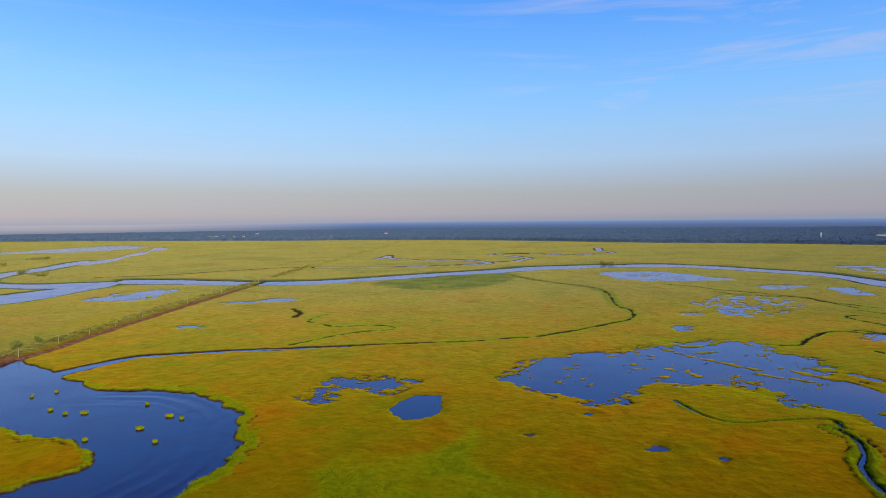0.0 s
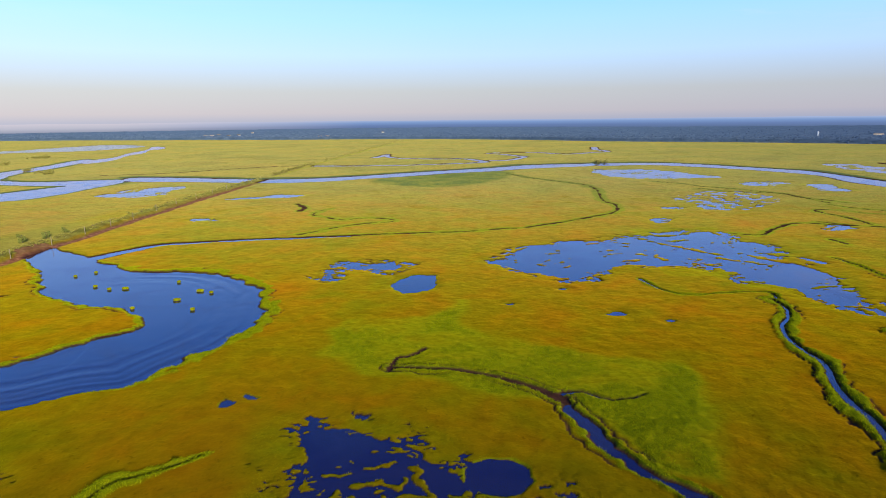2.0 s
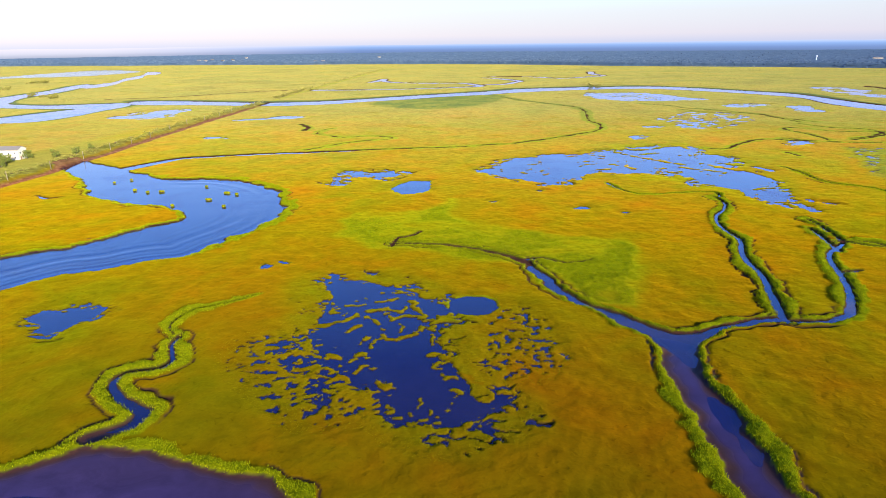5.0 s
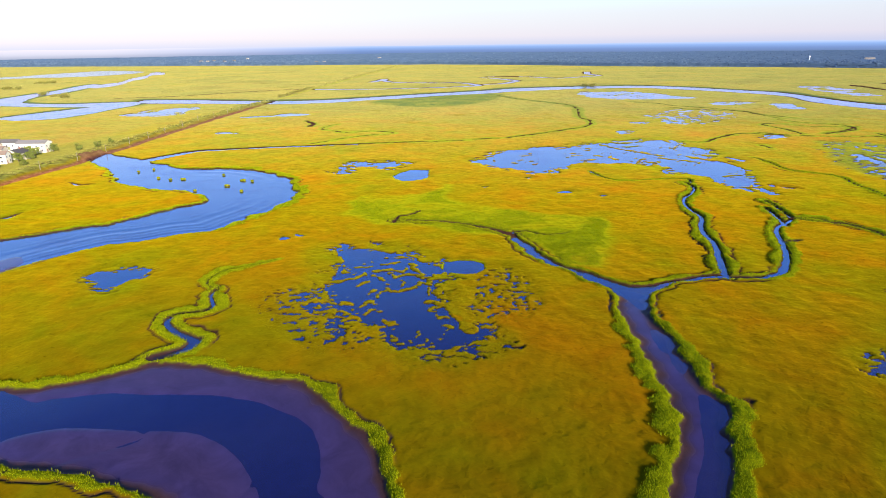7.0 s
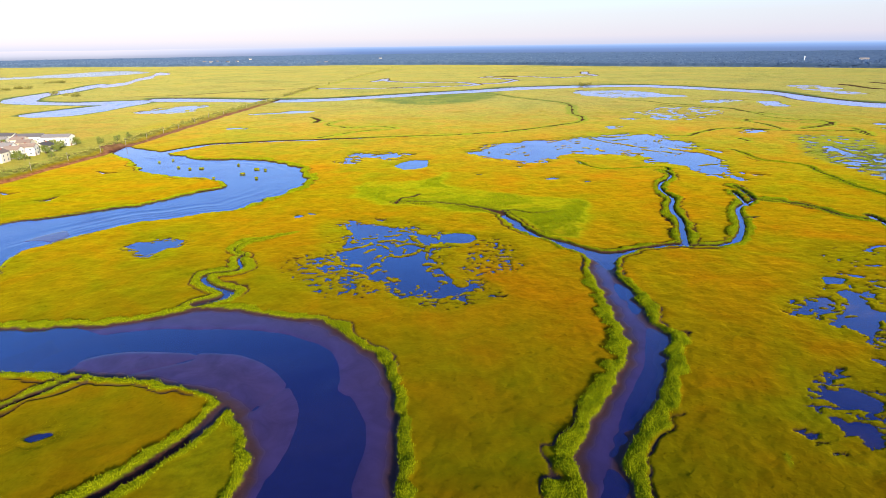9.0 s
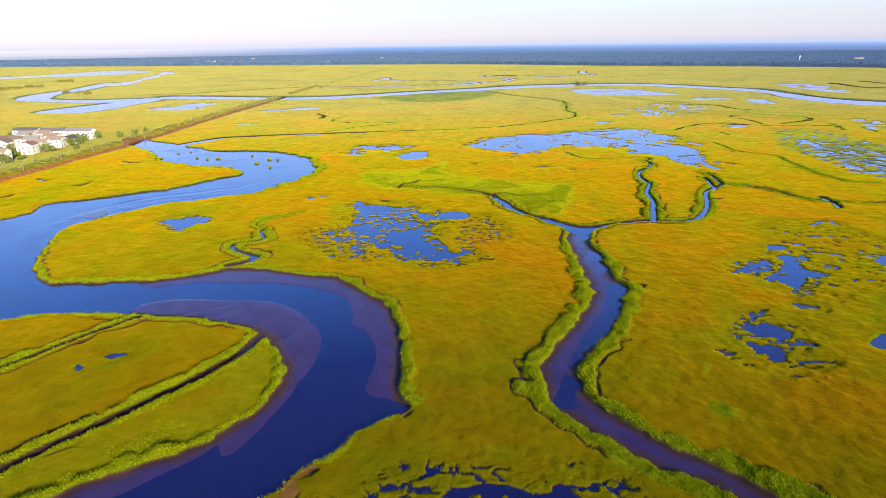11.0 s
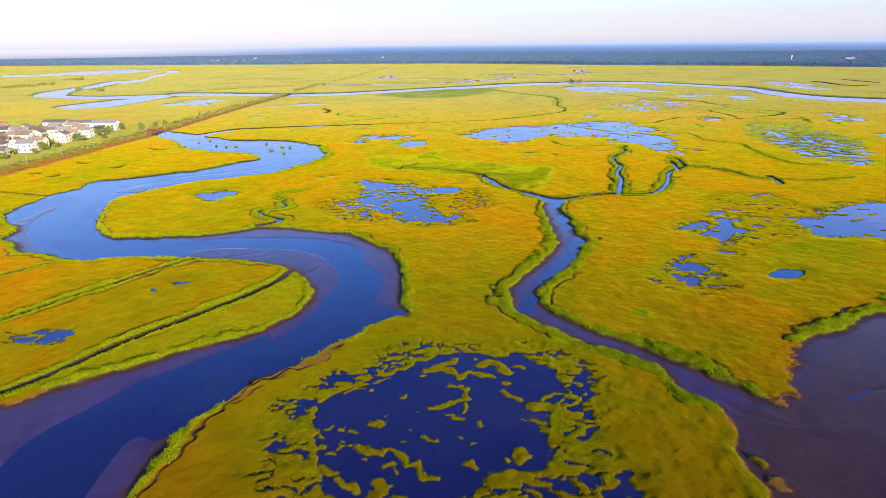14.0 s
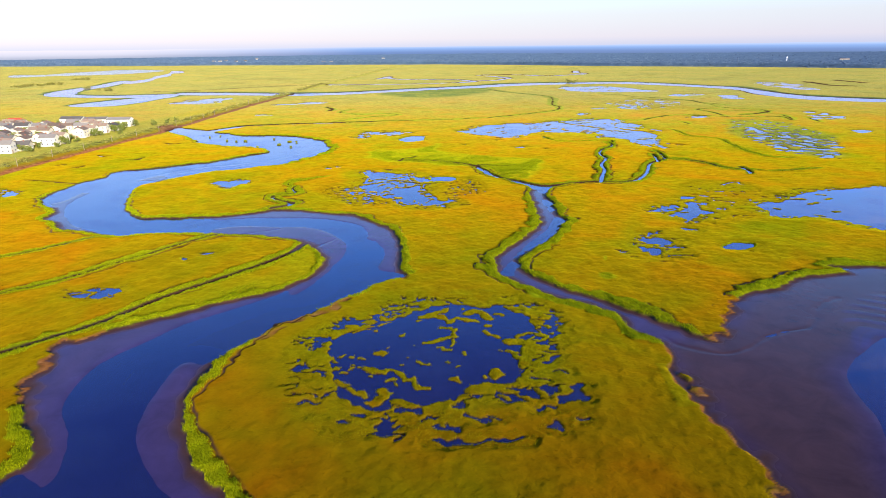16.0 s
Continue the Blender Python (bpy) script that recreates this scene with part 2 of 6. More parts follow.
SHRUB = blade_material("shrub_leaves", (0.22, 0.21, 0.040), (0.34, 0.31, 0.070), (0.46, 0.41, 0.12), 0.4)
# far woods: the blue of distance haze is painted into the foliage colour
HAZY_PINE = blade_material("pine", (0.043, 0.076, 0.122), (0.084, 0.130, 0.200), (0.145, 0.200, 0.275), 0.2, 0.045)
BARK = plain_material("bark", (0.12, 0.085, 0.06), 3)
POLE = plain_material("weathered_pole", (0.27, 0.22, 0.14), 3)
WHITE = plain_material("white_siding", (0.80, 0.74, 0.58), 0.7, 0.6, 0.06, by_thing=0.12)
CREAM = plain_material("cream_siding", (0.72, 0.63, 0.44), 0.7, 0.6, 0.08, by_thing=0.15)
ROOF_GREY = plain_material("grey_shingles", (0.24, 0.21, 0.175), 1.5, 0.85, 0.25, by_thing=0.6)
ROOF_BROWN = plain_material("brown_shingles", (0.30, 0.21, 0.14), 1.5, 0.85, 0.25, by_thing=0.5)
ROOF_RED = plain_material("red_roof", (0.60, 0.07, 0.03), 1.5, 0.7, 0.15)
GLASS = plain_material("window_pane", (0.03, 0.04, 0.06), 1.0, 0.1, 0.1)
TRIM = plain_material("white_trim", (0.80, 0.80, 0.78), 2.0, 0.5, 0.05)
BRICK = plain_material("chimney_brick", (0.28, 0.11, 0.07), 4.0)
MUD = plain_material("wet_mud", (0.08, 0.05, 0.042), 1.5, 0.4)
STEEL = plain_material("painted_steel", (0.80, 0.80, 0.80), 0.3, 0.45, 0.05)


# ---- noise and plan arithmetic ----
ANGLES = np.random.RandomState(7).rand(256, 256) * 6.2832
GRAD_X, GRAD_Y = np.cos(ANGLES), np.sin(ANGLES)


def vnoise(x, y, size, seed=0):
    """Smooth gradient noise in about -1..1, with lumps of that size in metres, on a lattice turned by the seed."""
    c, s = math.cos(seed * 1.7 + 0.5) / size * 0.62, math.sin(seed * 1.7 + 0.5) / size * 0.62
    x, y = x * c - y * s + seed * 17.3, x * s + y * c + seed * 9.7
    i, j = np.floor(x).astype(np.int64), np.floor(y).astype(np.int64)
    u, v = x - i, y - j
    i, j, i1, j1 = i & 255, j & 255, (i + 1) & 255, (j + 1) & 255
    a = GRAD_X[i, j] * u + GRAD_Y[i, j] * v
    b = GRAD_X[i1, j] * (u - 1) + GRAD_Y[i1, j] * v
    c = GRAD_X[i, j1] * u + GRAD_Y[i, j1] * (v - 1)
    d = GRAD_X[i1, j1] * (u - 1) + GRAD_Y[i1, j1] * (v - 1)
    u, v = u * u * u * (u * (u * 6 - 15) + 10), v * v * v * (v * (v * 6 - 15) + 10)
    return 1.9 * ((a * (1 - u) + b * u) * (1 - v) + (c * (1 - u) + d * u) * v)


def step(a, b, x):
    t = np.clip((x - a) / (b - a), 0, 1)
    return t * t * (3 - 2 * t)


def curve_through(points, closed, n=4):
    """A smooth line through control points (Catmull-Rom)."""
    p = np.array(points, float)
    q = np.vstack([p[-1], p, p[0], p[1]]) if closed else np.vstack([2 * p[0] - p[1], p, 2 * p[-1] - p[-2]])
    out = []
    for k in range(len(q) - 3):
        a, b, c, d = q[k:k + 4]
        for s in np.arange(n) / n:
            out.append(0.5 * (2 * b + (c - a) * s + (2 * a - 5 * b + 4 * c - d) * s * s + (3 * b - a - 3 * c + d) * s ** 3))
    if not closed:
        out.append(p[-1])
    return np.array(out)


def line_distance(px, py, line, closed, widths=None):
    """Distance to a line (less its half width), and whether points lie inside it if it is closed."""
    best, inside = np.full(px.shape, 1e9), np.zeros(px.shape, bool)
    n = len(line)
    for k in range(n if closed else n - 1):
        (ax, ay), (bx, by) = line[k], line[(k + 1) % n]
        ex, ey = bx - ax, by - ay
        s = np.clip(((px - ax) * ex + (py - ay) * ey) / (ex * ex + ey * ey + 1e-9), 0, 1)
        d = np.hypot(px - ax - s * ex, py - ay - s * ey)
        if widths is not None:
            d = d - (widths[k] * (1 - s) + widths[min(k + 1, n - 1)] * s) / 2
        best = np.minimum(best, d)
        if closed and by != ay:
            cross = (ay > py) != (by > py)
            inside ^= cross & (px < ax + (py - ay) * ex / (by - ay))
    return best, inside


# ---- the plan of the marsh: banks, creeks, pools (metres) ----
RIVER_EAST = [(-239, 284), (-208, 267), (-185, 250), (-159, 234), (-132, 235), (-115, 230), (-99, 219), (-83, 202), (-81, 194), (-74, 179), (-71, 156), (-74, 138), (-81, 121), (-86, 107), (-99, 102), (-107, 95), (-116, 90), (-122, 86), (-141, 53), (-136, 31), (-125, 8), (-111, -8), (-98, -9), (-79, -6), (-62, 1), (-56, 5), (-45, 5), (-29, 0), (-20, -2), (-9, -12), (0, -22), (5, -35), (8, -54), (9, -65), (11, -69), (8, -75), (2, -81), (-3, -87), (-9, -97), (-18, -108), (-23, -118), (-25, -126), (-25, -136), (-22, -147), (-18, -154), (-14, -159), (-10, -163), (-5, -167), (5, -185), (30, -230), (80, -300), (120, -400)]
RIVER_WEST = [(40, -400), (0, -300), (-40, -230), (-58, -195), (-44, -165), (-43, -162), (-44, -157), (-53, -148), (-59, -138), (-63, -129), (-66, -119), (-59, -112), (-50, -104), (-39, -95), (-26, -84), (-18, -73), (-17, -60), (-22, -49), (-29, -40), (-34, -37), (-51, -32), (-66, -31), (-78, -30), (-95, -32), (-102, -35), (-120, -29), (-130, -27), (-140, -18), (-150, -11), (-152, -1), (-175, 21), (-179, 56), (-174, 71), (-178, 85), (-166, 94), (-155, 102), (-144, 112), (-136, 117), (-130, 126), (-123, 138), (-114, 148), (-111, 158), (-126, 172), (-146, 178), (-167, 187), (-187, 204), (-207, 230), (-223, 246), (-247, 270), (-250, 289)]
FLAT_BEND = [(-69.5, -24.5), (-61.5, -19), (-47.5, -19.5), (-34, -21.5), (-23, -27), (-17, -34), (-13.5, -44), (-14, -54), (-16.5, -63), (-18.5, -66), (-19.5, -85.5), (-17.5, -74.5), (-16, -59.5), (-22.5, -45), (-30, -37.5), (-29.5, -38), (-45.5, -31), (-58.5, -31)]
FLAT_EAST = [(-34.5, 4), (-21, 0), (-5.5, -18), (3, -31), (6, -43), (8, -53), (9, -64.5), (2.5, -65), (2.5, -53.5), (-1.5, -39.5), (-10, -22), (-22, -8)]
FLAT_SOUTH = [(-27, -136.5), (-18.5, -154.5), (-13.5, -160), (-5.5, -166.5), (-14, -167), (-22, -160.5), (-27.5, -151.5), (-31, -138.5), (-31, -127.5)]
FLAT_TIP = [(-144.5, 53), (-149, 40), (-147.5, 24), (-139.5, 7.5), (-129, -6.5), (-115, -15.5), (-102, -17.5), (-96.5, -7), (-128.5, 32.5)]
FLAT_OUTER = [(-173.5, 19), (-172.5, 25.5), (-172.5, 39.5), (-169.5, 54), (-167, 69.5), (-156.5, 80.5), (-142.5, 92), (-124.5, 117), (-135.5, 143), (-163.5, 122), (-186, 98), (-194.5, 60.5), (-186.5, 31)]
ISLETS_NEAR_A = [(1.3, [(24.5, -105.5), (27, -105.5), (28, -108.5), (28, -110.5), (26, -111), (25, -112)]), (1.2, [(28.5, -106.5), (27.5, -109)]), (1.7, [(23, -113), (24, -113)]), (0.9, [(21, -114), (22.5, -113.5)]), (0.6, [(19, -115), (19.5, -115)]), (1.3, [(28, -112.5), (27.5, -114.5)]), (1.2, [(24.5, -116), (25.5, -116), (27.5, -117)]), (1.2, [(15, -110.5), (16, -109.5)]), (1.5, [(10.5, -119.5), (11.5, -119), (12.5, -119.5)]), (0.6, [(12.5, -117.5), (13, -117)]), (0.7, [(5, -107.5), (7, -107.5)]), (0.8, [(8.5, -108), (9, -108)]), (1.4, [(20.5, -123), (21.5, -123.5), (23, -123.5)]), (0.6, [(18, -120.5), (18.5, -120.5)]), (0.6, [(17, -124), (17.5, -124)])]
ISLETS_NEAR_B = [(0.8, [(27, -123), (27.5, -123)]), (0.9, [(29.5, -124.5), (30, -124)]), (1.2, [(31, -118), (31, -119)]), (3, [(37, -127), (39, -127)]), (1.2, [(35.5, -128.5), (36, -128.5)]), (0.5, [(38, -116.5), (39.5, -116.5)]), (1, [(28.5, -129.5), (30, -130.5), (30.5, -131)]), (1.6, [(9.5, -126), (11, -127.5), (13.5, -127.5), (15, -126.5), (16.5, -127), (17.5, -128.5), (18.5, -130.5), (20, -130.5), (21, -132), (22, -133.5), (24, -134)]), (0.9, [(10.5, -129.5), (11.5, -129.5)]), (1, [(15, -131.5), (16, -130.5)]), (0.8, [(17, -132), (17.5, -133)]), (0.9, [(2, -121.5), (3, -120.5)]), (0.7, [(2, -123.5), (2.5, -123.5)]), (1, [(5, -121.5), (5.5, -121.5)])]
ISLETS_NEAR_C = [(0.9, [(7, -122), (8.5, -122.5)]), (0.8, [(6, -124.5), (6.5, -124.5)]), (0.8, [(7.5, -125.5), (8, -125.5)]), (0.8, [(6, -127), (6.5, -126)]), (0.8, [(2.5, -126.5), (3.5, -126.5)]), (0.9, [(4.5, -128), (6, -128.5)]), (0.8, [(9, -126), (9.5, -126)]), (1.7, [(7.5, -135), (9, -136), (10.5, -136.5), (11.5, -137.5)]), (1.5, [(4.5, -132), (6.5, -133.5)]), (2.1, [(14.5, -135), (15.5, -136), (15.5, -137.5), (14.5, -138.5), (13, -139.5), (12, -139.5)])]
ISLETS_NEAR_RIM_A = [(2.2, [(19, -100), (21.5, -99), (23.5, -96.5), (25.5, -95)]), (1.7, [(24, -99), (26.5, -102), (28.5, -99.5), (31.5, -101), (33.5, -101.5)]), (2.3, [(30.5, -97), (33, -95.5), (35.5, -96.5), (36.5, -100)]), (1.5, [(35.5, -104), (36.5, -104)]), (1.3, [(35.5, -107), (37, -109), (39, -110)]), (1, [(29.5, -94.5), (30, -94)]), (1.3, [(38.5, -97), (40.5, -97.5)]), (1.1, [(18.5, -102), (19, -102)]), (3, [(41, -112), (43.5, -112.5), (45, -113), (46.5, -115)]), (1.3, [(43, -109.5), (46, -107.5), (48, -107.5)]), (2.6, [(43.5, -120), (44.5, -122.5)]), (1.2, [(40.5, -116.5), (43, -117.5)]), (0.8, [(8.5, -105), (11.5, -102.5)])]
ISLETS_NEAR_RIM_B = [(1.5, [(10, -102), (12.5, -99.5), (15, -98)]), (0.7, [(3, -109.5), (5, -107), (7.5, -105.5)])]
ISLETS_MID_A = [(1.8, [(-28.5, 55.5), (-24.5, 56.5), (-22.5, 58.5), (-20, 59.5), (-17.5, 64)]), (1.2, [(-22, 69.5), (-18.5, 69.5), (-16.5, 70.5)]), (0.7, [(-20, 72.5), (-19.5, 72.5)]), (0.8, [(-17.5, 74.5), (-17, 74.5)]), (1.6, [(-15, 66), (-13, 66.5), (-10, 67.5), (-5.5, 65.5), (-5, 68.5)]), (1.3, [(-14, 72), (-11, 73), (-8, 74.5)]), (1.4, [(-4.5, 73.5), (-2.5, 71.5), (-3, 69), (-0.5, 66), (1, 63.5)]), (1.3, [(-15, 62.5), (-12.5, 60.5), (-11, 58.5)]), (1.6, [(-18, 53.5), (-17, 55.5), (-15.5, 57)]), (1.2, [(-8.5, 63), (-7.5, 60.5), (-6, 63), (-4, 63), (-1, 63), (1, 62.5)]), (1, [(-5.5, 58.5), (-4, 56.5), (-5, 53.5)])]
ISLETS_MID_B = [(1.3, [(-9, 52), (-7.5, 49.5), (-5, 49.5), (-3, 51.5), (0, 52.5)]), (0.7, [(-10, 55.5), (-9, 54.5)]), (1, [(-1, 53.5), (1, 56)]), (1.2, [(4, 51.5), (4, 47.5)]), (1.1, [(5.5, 49), (7, 47)]), (1.6, [(4, 42), (6, 43), (7, 42), (8.5, 40)]), (2, [(-20, 41), (-17.5, 40)]), (0.8, [(-20, 45), (-19.5, 45)]), (1, [(-12.5, 42), (-11.5, 42)]), (1.2, [(-14, 38.5), (-13, 39.5)]), (1.3, [(-12, 33), (-12, 34.5), (-11, 36), (-10, 37)]), (1.1, [(-9, 36), (-8, 35.5)]), (1.2, [(-19, 35.5), (-16.5, 34), (-18, 33)]), (1.8, [(-17, 30), (-15, 32), (-13, 30)])]
ISLETS_MID_C = [(0.8, [(-9.5, 29), (-8.5, 29)]), (1.9, [(-6, 29.5), (-4, 28)]), (0.6, [(-4, 25), (-3, 25)]), (1, [(-7.5, 25), (-6, 26)]), (0.5, [(-11, 25.5), (-10.5, 25.5)]), (1.1, [(-6, 23), (-5.5, 23)]), (1, [(-12, 21.5), (-11, 21.5)]), (0.9, [(3.5, 24), (4, 22.5), (3, 20.5)]), (1.3, [(1.5, 19), (2.5, 18)]), (1, [(6, 20), (6, 19)]), (0.9, [(5.5, 17), (4, 16.5)]), (0.7, [(7, 18), (7.5, 18)]), (1.5, [(10, 27.5), (11.5, 27)]), (0.7, [(10.5, 24.5), (11, 25)]), (1, [(8.5, 32), (10.5, 32.5)]), (2, [(13, 33.5), (14, 30.5), (16.5, 30)])]
GAPS_NEAR_A = [(3, [(18.5, -141.5), (21, -141.5), (22.5, -142)]), (2.2, [(16.5, -147.5), (18, -148)]), (1.4, [(26.5, -146), (27.5, -147.5), (29, -147), (30.5, -147.5)]), (1.2, [(29, -145), (29.5, -147)]), (1.6, [(32, -143), (34, -144), (35.5, -144.5)]), (3, [(51.5, -136.5), (53.5, -135), (55, -136)]), (2.2, [(55, -131), (54, -135)]), (2.6, [(48, -145.5), (49, -145), (49.5, -146)]), (1.2, [(45.5, -140), (48, -139), (49.5, -139)]), (1.3, [(-6.5, -127.5), (-5.5, -128)]), (0.9, [(-1, -140), (2, -140)]), (1.2, [(8, -146.5), (9.5, -146)]), (0.9, [(9.5, -143.5), (12, -144)]), (1.3, [(26, -150.5), (29, -151), (33, -151), (36.5, -150), (40.5, -150), (42.5, -149.5)])]
GAPS_NEAR_B = [(0.9, [(40.5, -132.5), (42.5, -133), (44, -132.5)]), (1, [(33.5, -135.5), (34.5, -136)]), (0.9, [(29.5, -140.5), (31.5, -139.5)]), (1, [(53.5, -143), (54.5, -142.5)]), (1.2, [(49, -122), (52, -119)]), (0.8, [(36, -143), (39, -143)]), (0.9, [(46, -128.5), (49, -129.5)]), (0.8, [(51, -125), (53.5, -126)])]
POND_EAST_E = [(125, 32.5), (128.5, 35), (132, 33.5), (132.5, 31), (127.5, 29), (125, 29.5)]
POND_EAST_F = [(112.5, 13), (116, 16), (118, 14), (117, 10), (113, 7.5), (111, 9.5)]
SEDGE_BRANCH = [(-16.5, 120.5), (-15, 130.5), (-12, 132), (-7.5, 138)]
EAST_CREEK_F = [(292, 461), (308.5, 433), (328, 422), (325.5, 397.5), (306, 380.5), (285.5, 368)]
EAST_CREEK_G = [(289.5, 355.5), (318, 354.5), (317.5, 343), (316, 328)]
EAST_CREEK_H = [(239.5, 378), (254.5, 365), (270.5, 356), (289.5, 355.5)]
EAST_CREEK_I = [(229, 579.5), (249.5, 555), (290, 538), (292.5, 510), (303.5, 490.5), (313.5, 471.5)]
EAST_CREEK_J = [(339.5, 350), (336, 327.5), (333, 313.5)]
EAST_CREEK_K = [(215, 316), (216, 302.5)]
GREEN_LINE = [(146.5, 129), (155.5, 125), (165, 121), (168, 110), (171, 101.5), (177.5, 99), (189, 95.5), (199, 94.5), (223, 101)]
SLOUGH = [(181.5, 104), (181, 98), (181, 92), (178.5, 84.5)]
STUB_A = [(139, 119), (142.5, 138), (143, 146)]
STUB_B = [(128.5, 99.5), (135.5, 101)]
NORTH_CREEK_A = [(612, 906), (610, 859.5), (605, 803.5), (625.5, 788)]
NORTH_CREEK_B = [(686.5, 947), (691.5, 864.5)]
SEDGE_EAST = [(257.5, 326), (278.5, 336.5), (301, 321), (303.5, 301), (302.5, 261.5), (295, 219), (259, 160), (246, 163), (236.5, 181.5), (235.5, 205.5), (229, 219), (229.5, 254)]
CRESCENT = [(154.5, 59), (159.5, 64.5), (164, 65.5), (165, 60)]
BAY_SCAR = [(77.5, -116.5), (77, -120.5), (75, -123.5), (75, -127), (76, -130), (77, -133.5), (77.5, -137), (78, -140.5), (79, -144.5), (79.5, -148), (81, -151.5), (82.5, -153.5), (82, -156.5), (81.5, -158.5), (82, -160), (82, -162.5), (76, -185)]
POINT_SCAR = [(91, -106), (95, -101), (99, -95), (103, -88)]
WEST_SCAR = [(-62, -117), (-65, -119), (-63.5, -126), (-61, -132), (-58, -140)]
ISLETS_LAKE_A = [(2, [(71, 301.5), (77, 305)]), (2.5, [(75, 283.5), (85.5, 287)]), (2, [(78.5, 275.5), (85.5, 278.5)]), (2.5, [(82, 260), (90.5, 263)]), (2, [(86, 248.5), (92.5, 251.5)]), (3, [(94.5, 275.5), (100, 270.5), (104, 263)]), (2, [(97.5, 267.5), (104, 275.5)]), (3, [(101, 239), (111.5, 235.5)]), (2, [(105.5, 246), (109, 242)]), (2, [(116, 256), (119, 251.5)]), (3, [(104.5, 321), (112, 307), (119.5, 296), (129, 284), (134.5, 276)]), (3, [(111.5, 336), (120.5, 327), (132.5, 331.5), (147, 342.5)]), (3, [(154.5, 349.5), (156.5, 327)]), (2.5, [(120, 311), (131.5, 315)]), (3, [(123, 246), (125.5, 235.5)])]
ISLETS_LAKE_B = [(3, [(131.5, 268), (138, 263.5), (147.5, 257.5)]), (2, [(126.5, 239.5), (130, 233)]), (4, [(148.5, 276), (155, 268), (161, 260.5)]), (3, [(158, 284), (164, 276)]), (2, [(126, 221), (128.5, 217.5)]), (2, [(151, 212.5), (156.5, 216), (160.5, 216)])]
GAPS_LAKE = [(6, [(156.5, 183.5), (159, 173.5)]), (6, [(174.5, 268.5), (179, 258)]), (4, [(170.5, 186.5), (173, 184.5)]), (3, [(149.5, 181.5), (151, 177.5)]), (3, [(166, 192.5), (166, 189)])]
WEDGE = [(-28, -44), (-34, -55), (-45.5, -74), (-56, -89), (-63.5, -104), (-68, -112), (-59, -112), (-50, -104), (-39, -95), (-26, -84), (-18, -73), (-17, -60), (-22, -49)]
BANK_SCAR = [(9, -72), (0, -84), (-9, -97), (-18, -108), (-24, -118)]
RIPPLES = [(130, -89.5), (149.5, -76), (152.5, -79), (136.5, -104), (130.5, -107), (120, -114)]
DEEP_BAY = [(132.5, -104), (121, -113), (115.5, -118.5), (110, -131.5), (105, -148.5), (150, -150)]
WEST_TUSSOCKS = [(-43.5, 49), (-30, 52.5), (-23, 41), (-18.5, 27.5), (-11.5, 23.5), (-6, 16.5), (-13.5, 13.5), (-21.5, 14.5), (-34.5, 26.5), (-44, 37.5)]
TUSSOCK_A = [(70, -67), (72.5, -65), (74.5, -66.5), (74.5, -69.5), (72.5, -71.5), (70.5, -70.5)]
TUSSOCK_B = [(74.5, -52.5), (76.5, -51), (76.5, -53.5), (75.5, -55)]
FLAT_RIM = [(-74, -10), (-69.5, -9.5), (-60.5, -8.5), (-50, -7.5), (-37, -6), (-29, -7), (-23.5, -9), (-17.5, -13.5), (-13, -18.5), (-9.5, -24), (-7, -29), (-5, -34.5), (9, -34), (3.5, -20), (-8, -5.5), (-22.5, 3), (-40, 7), (-58.5, 7.5), (-76.5, 0.5), (-81, -1)]
MID_SPECKLE = [(17, 54), (24.5, 71), (31, 65.5), (35, 52.5), (34, 38.5), (27, 33.5), (19.5, 34.5)]
FLAT_INNER = [(-144.5, 76), (-150, 60), (-152, 41), (-148, 21), (-134.5, 0.5), (-120, -13), (-108.5, -19), (-100, -21), (-105, -12), (-118.5, -2), (-128.5, 13), (-138.5, 37), (-141, 55), (-139, 69.5)]
FLAT_EDGE = [(-177.5, 20.5), (-162.5, 14), (-154.5, 3), (-149.5, -8.5), (-142.5, -18), (-129.5, -26.5), (-119.5, -33.5), (-106.5, -37), (-115, -32.5), (-128.5, -23.5), (-142.5, -8.5), (-152.5, 6), (-157.5, 21), (-154.5, 32.5), (-167.5, 35), (-173.5, 27.5)]
FLAT_WEST = [(-58.5, -138), (-65.5, -119), (-58.5, -112), (-48, -102), (-26, -85), (-30, -92), (-43.5, -110), (-51.5, -126), (-49.5, -139.5), (-42, -154), (-36, -162.5), (-38.5, -164.5)]
CREEK_LEFT = [(29.5, 106.5), (31.5, 97), (35, 85), (38.5, 79), (43, 72.5), (49, 66), (51.5, 61), (55.5, 56), (58.5, 54), (59.5, 51), (59.5, 46.5), (57.5, 41), (57, 32), (57.5, 23), (58, 13), (58, 2), (58.5, -6), (56.5, -17), (52, -27), (47.5, -36), (42, -47.5), (39, -53.5), (38.5, -59), (41, -67.5), (46.5, -76), (52.5, -83), (59.5, -87.5), (66, -92), (70.5, -97.5), (73, -107), (77.5, -110.5), (77.5, -113), (77.5, -116.5), (77, -120.5), (75, -123.5), (75, -127), (76, -130), (77, -133.5), (77.5, -137), (78, -140.5), (79, -144.5), (79.5, -148), (81, -151.5), (82.5, -153.5), (82, -156.5), (81.5, -158.5), (82, -160), (82, -162.5), (75, -190), (90, -240)]
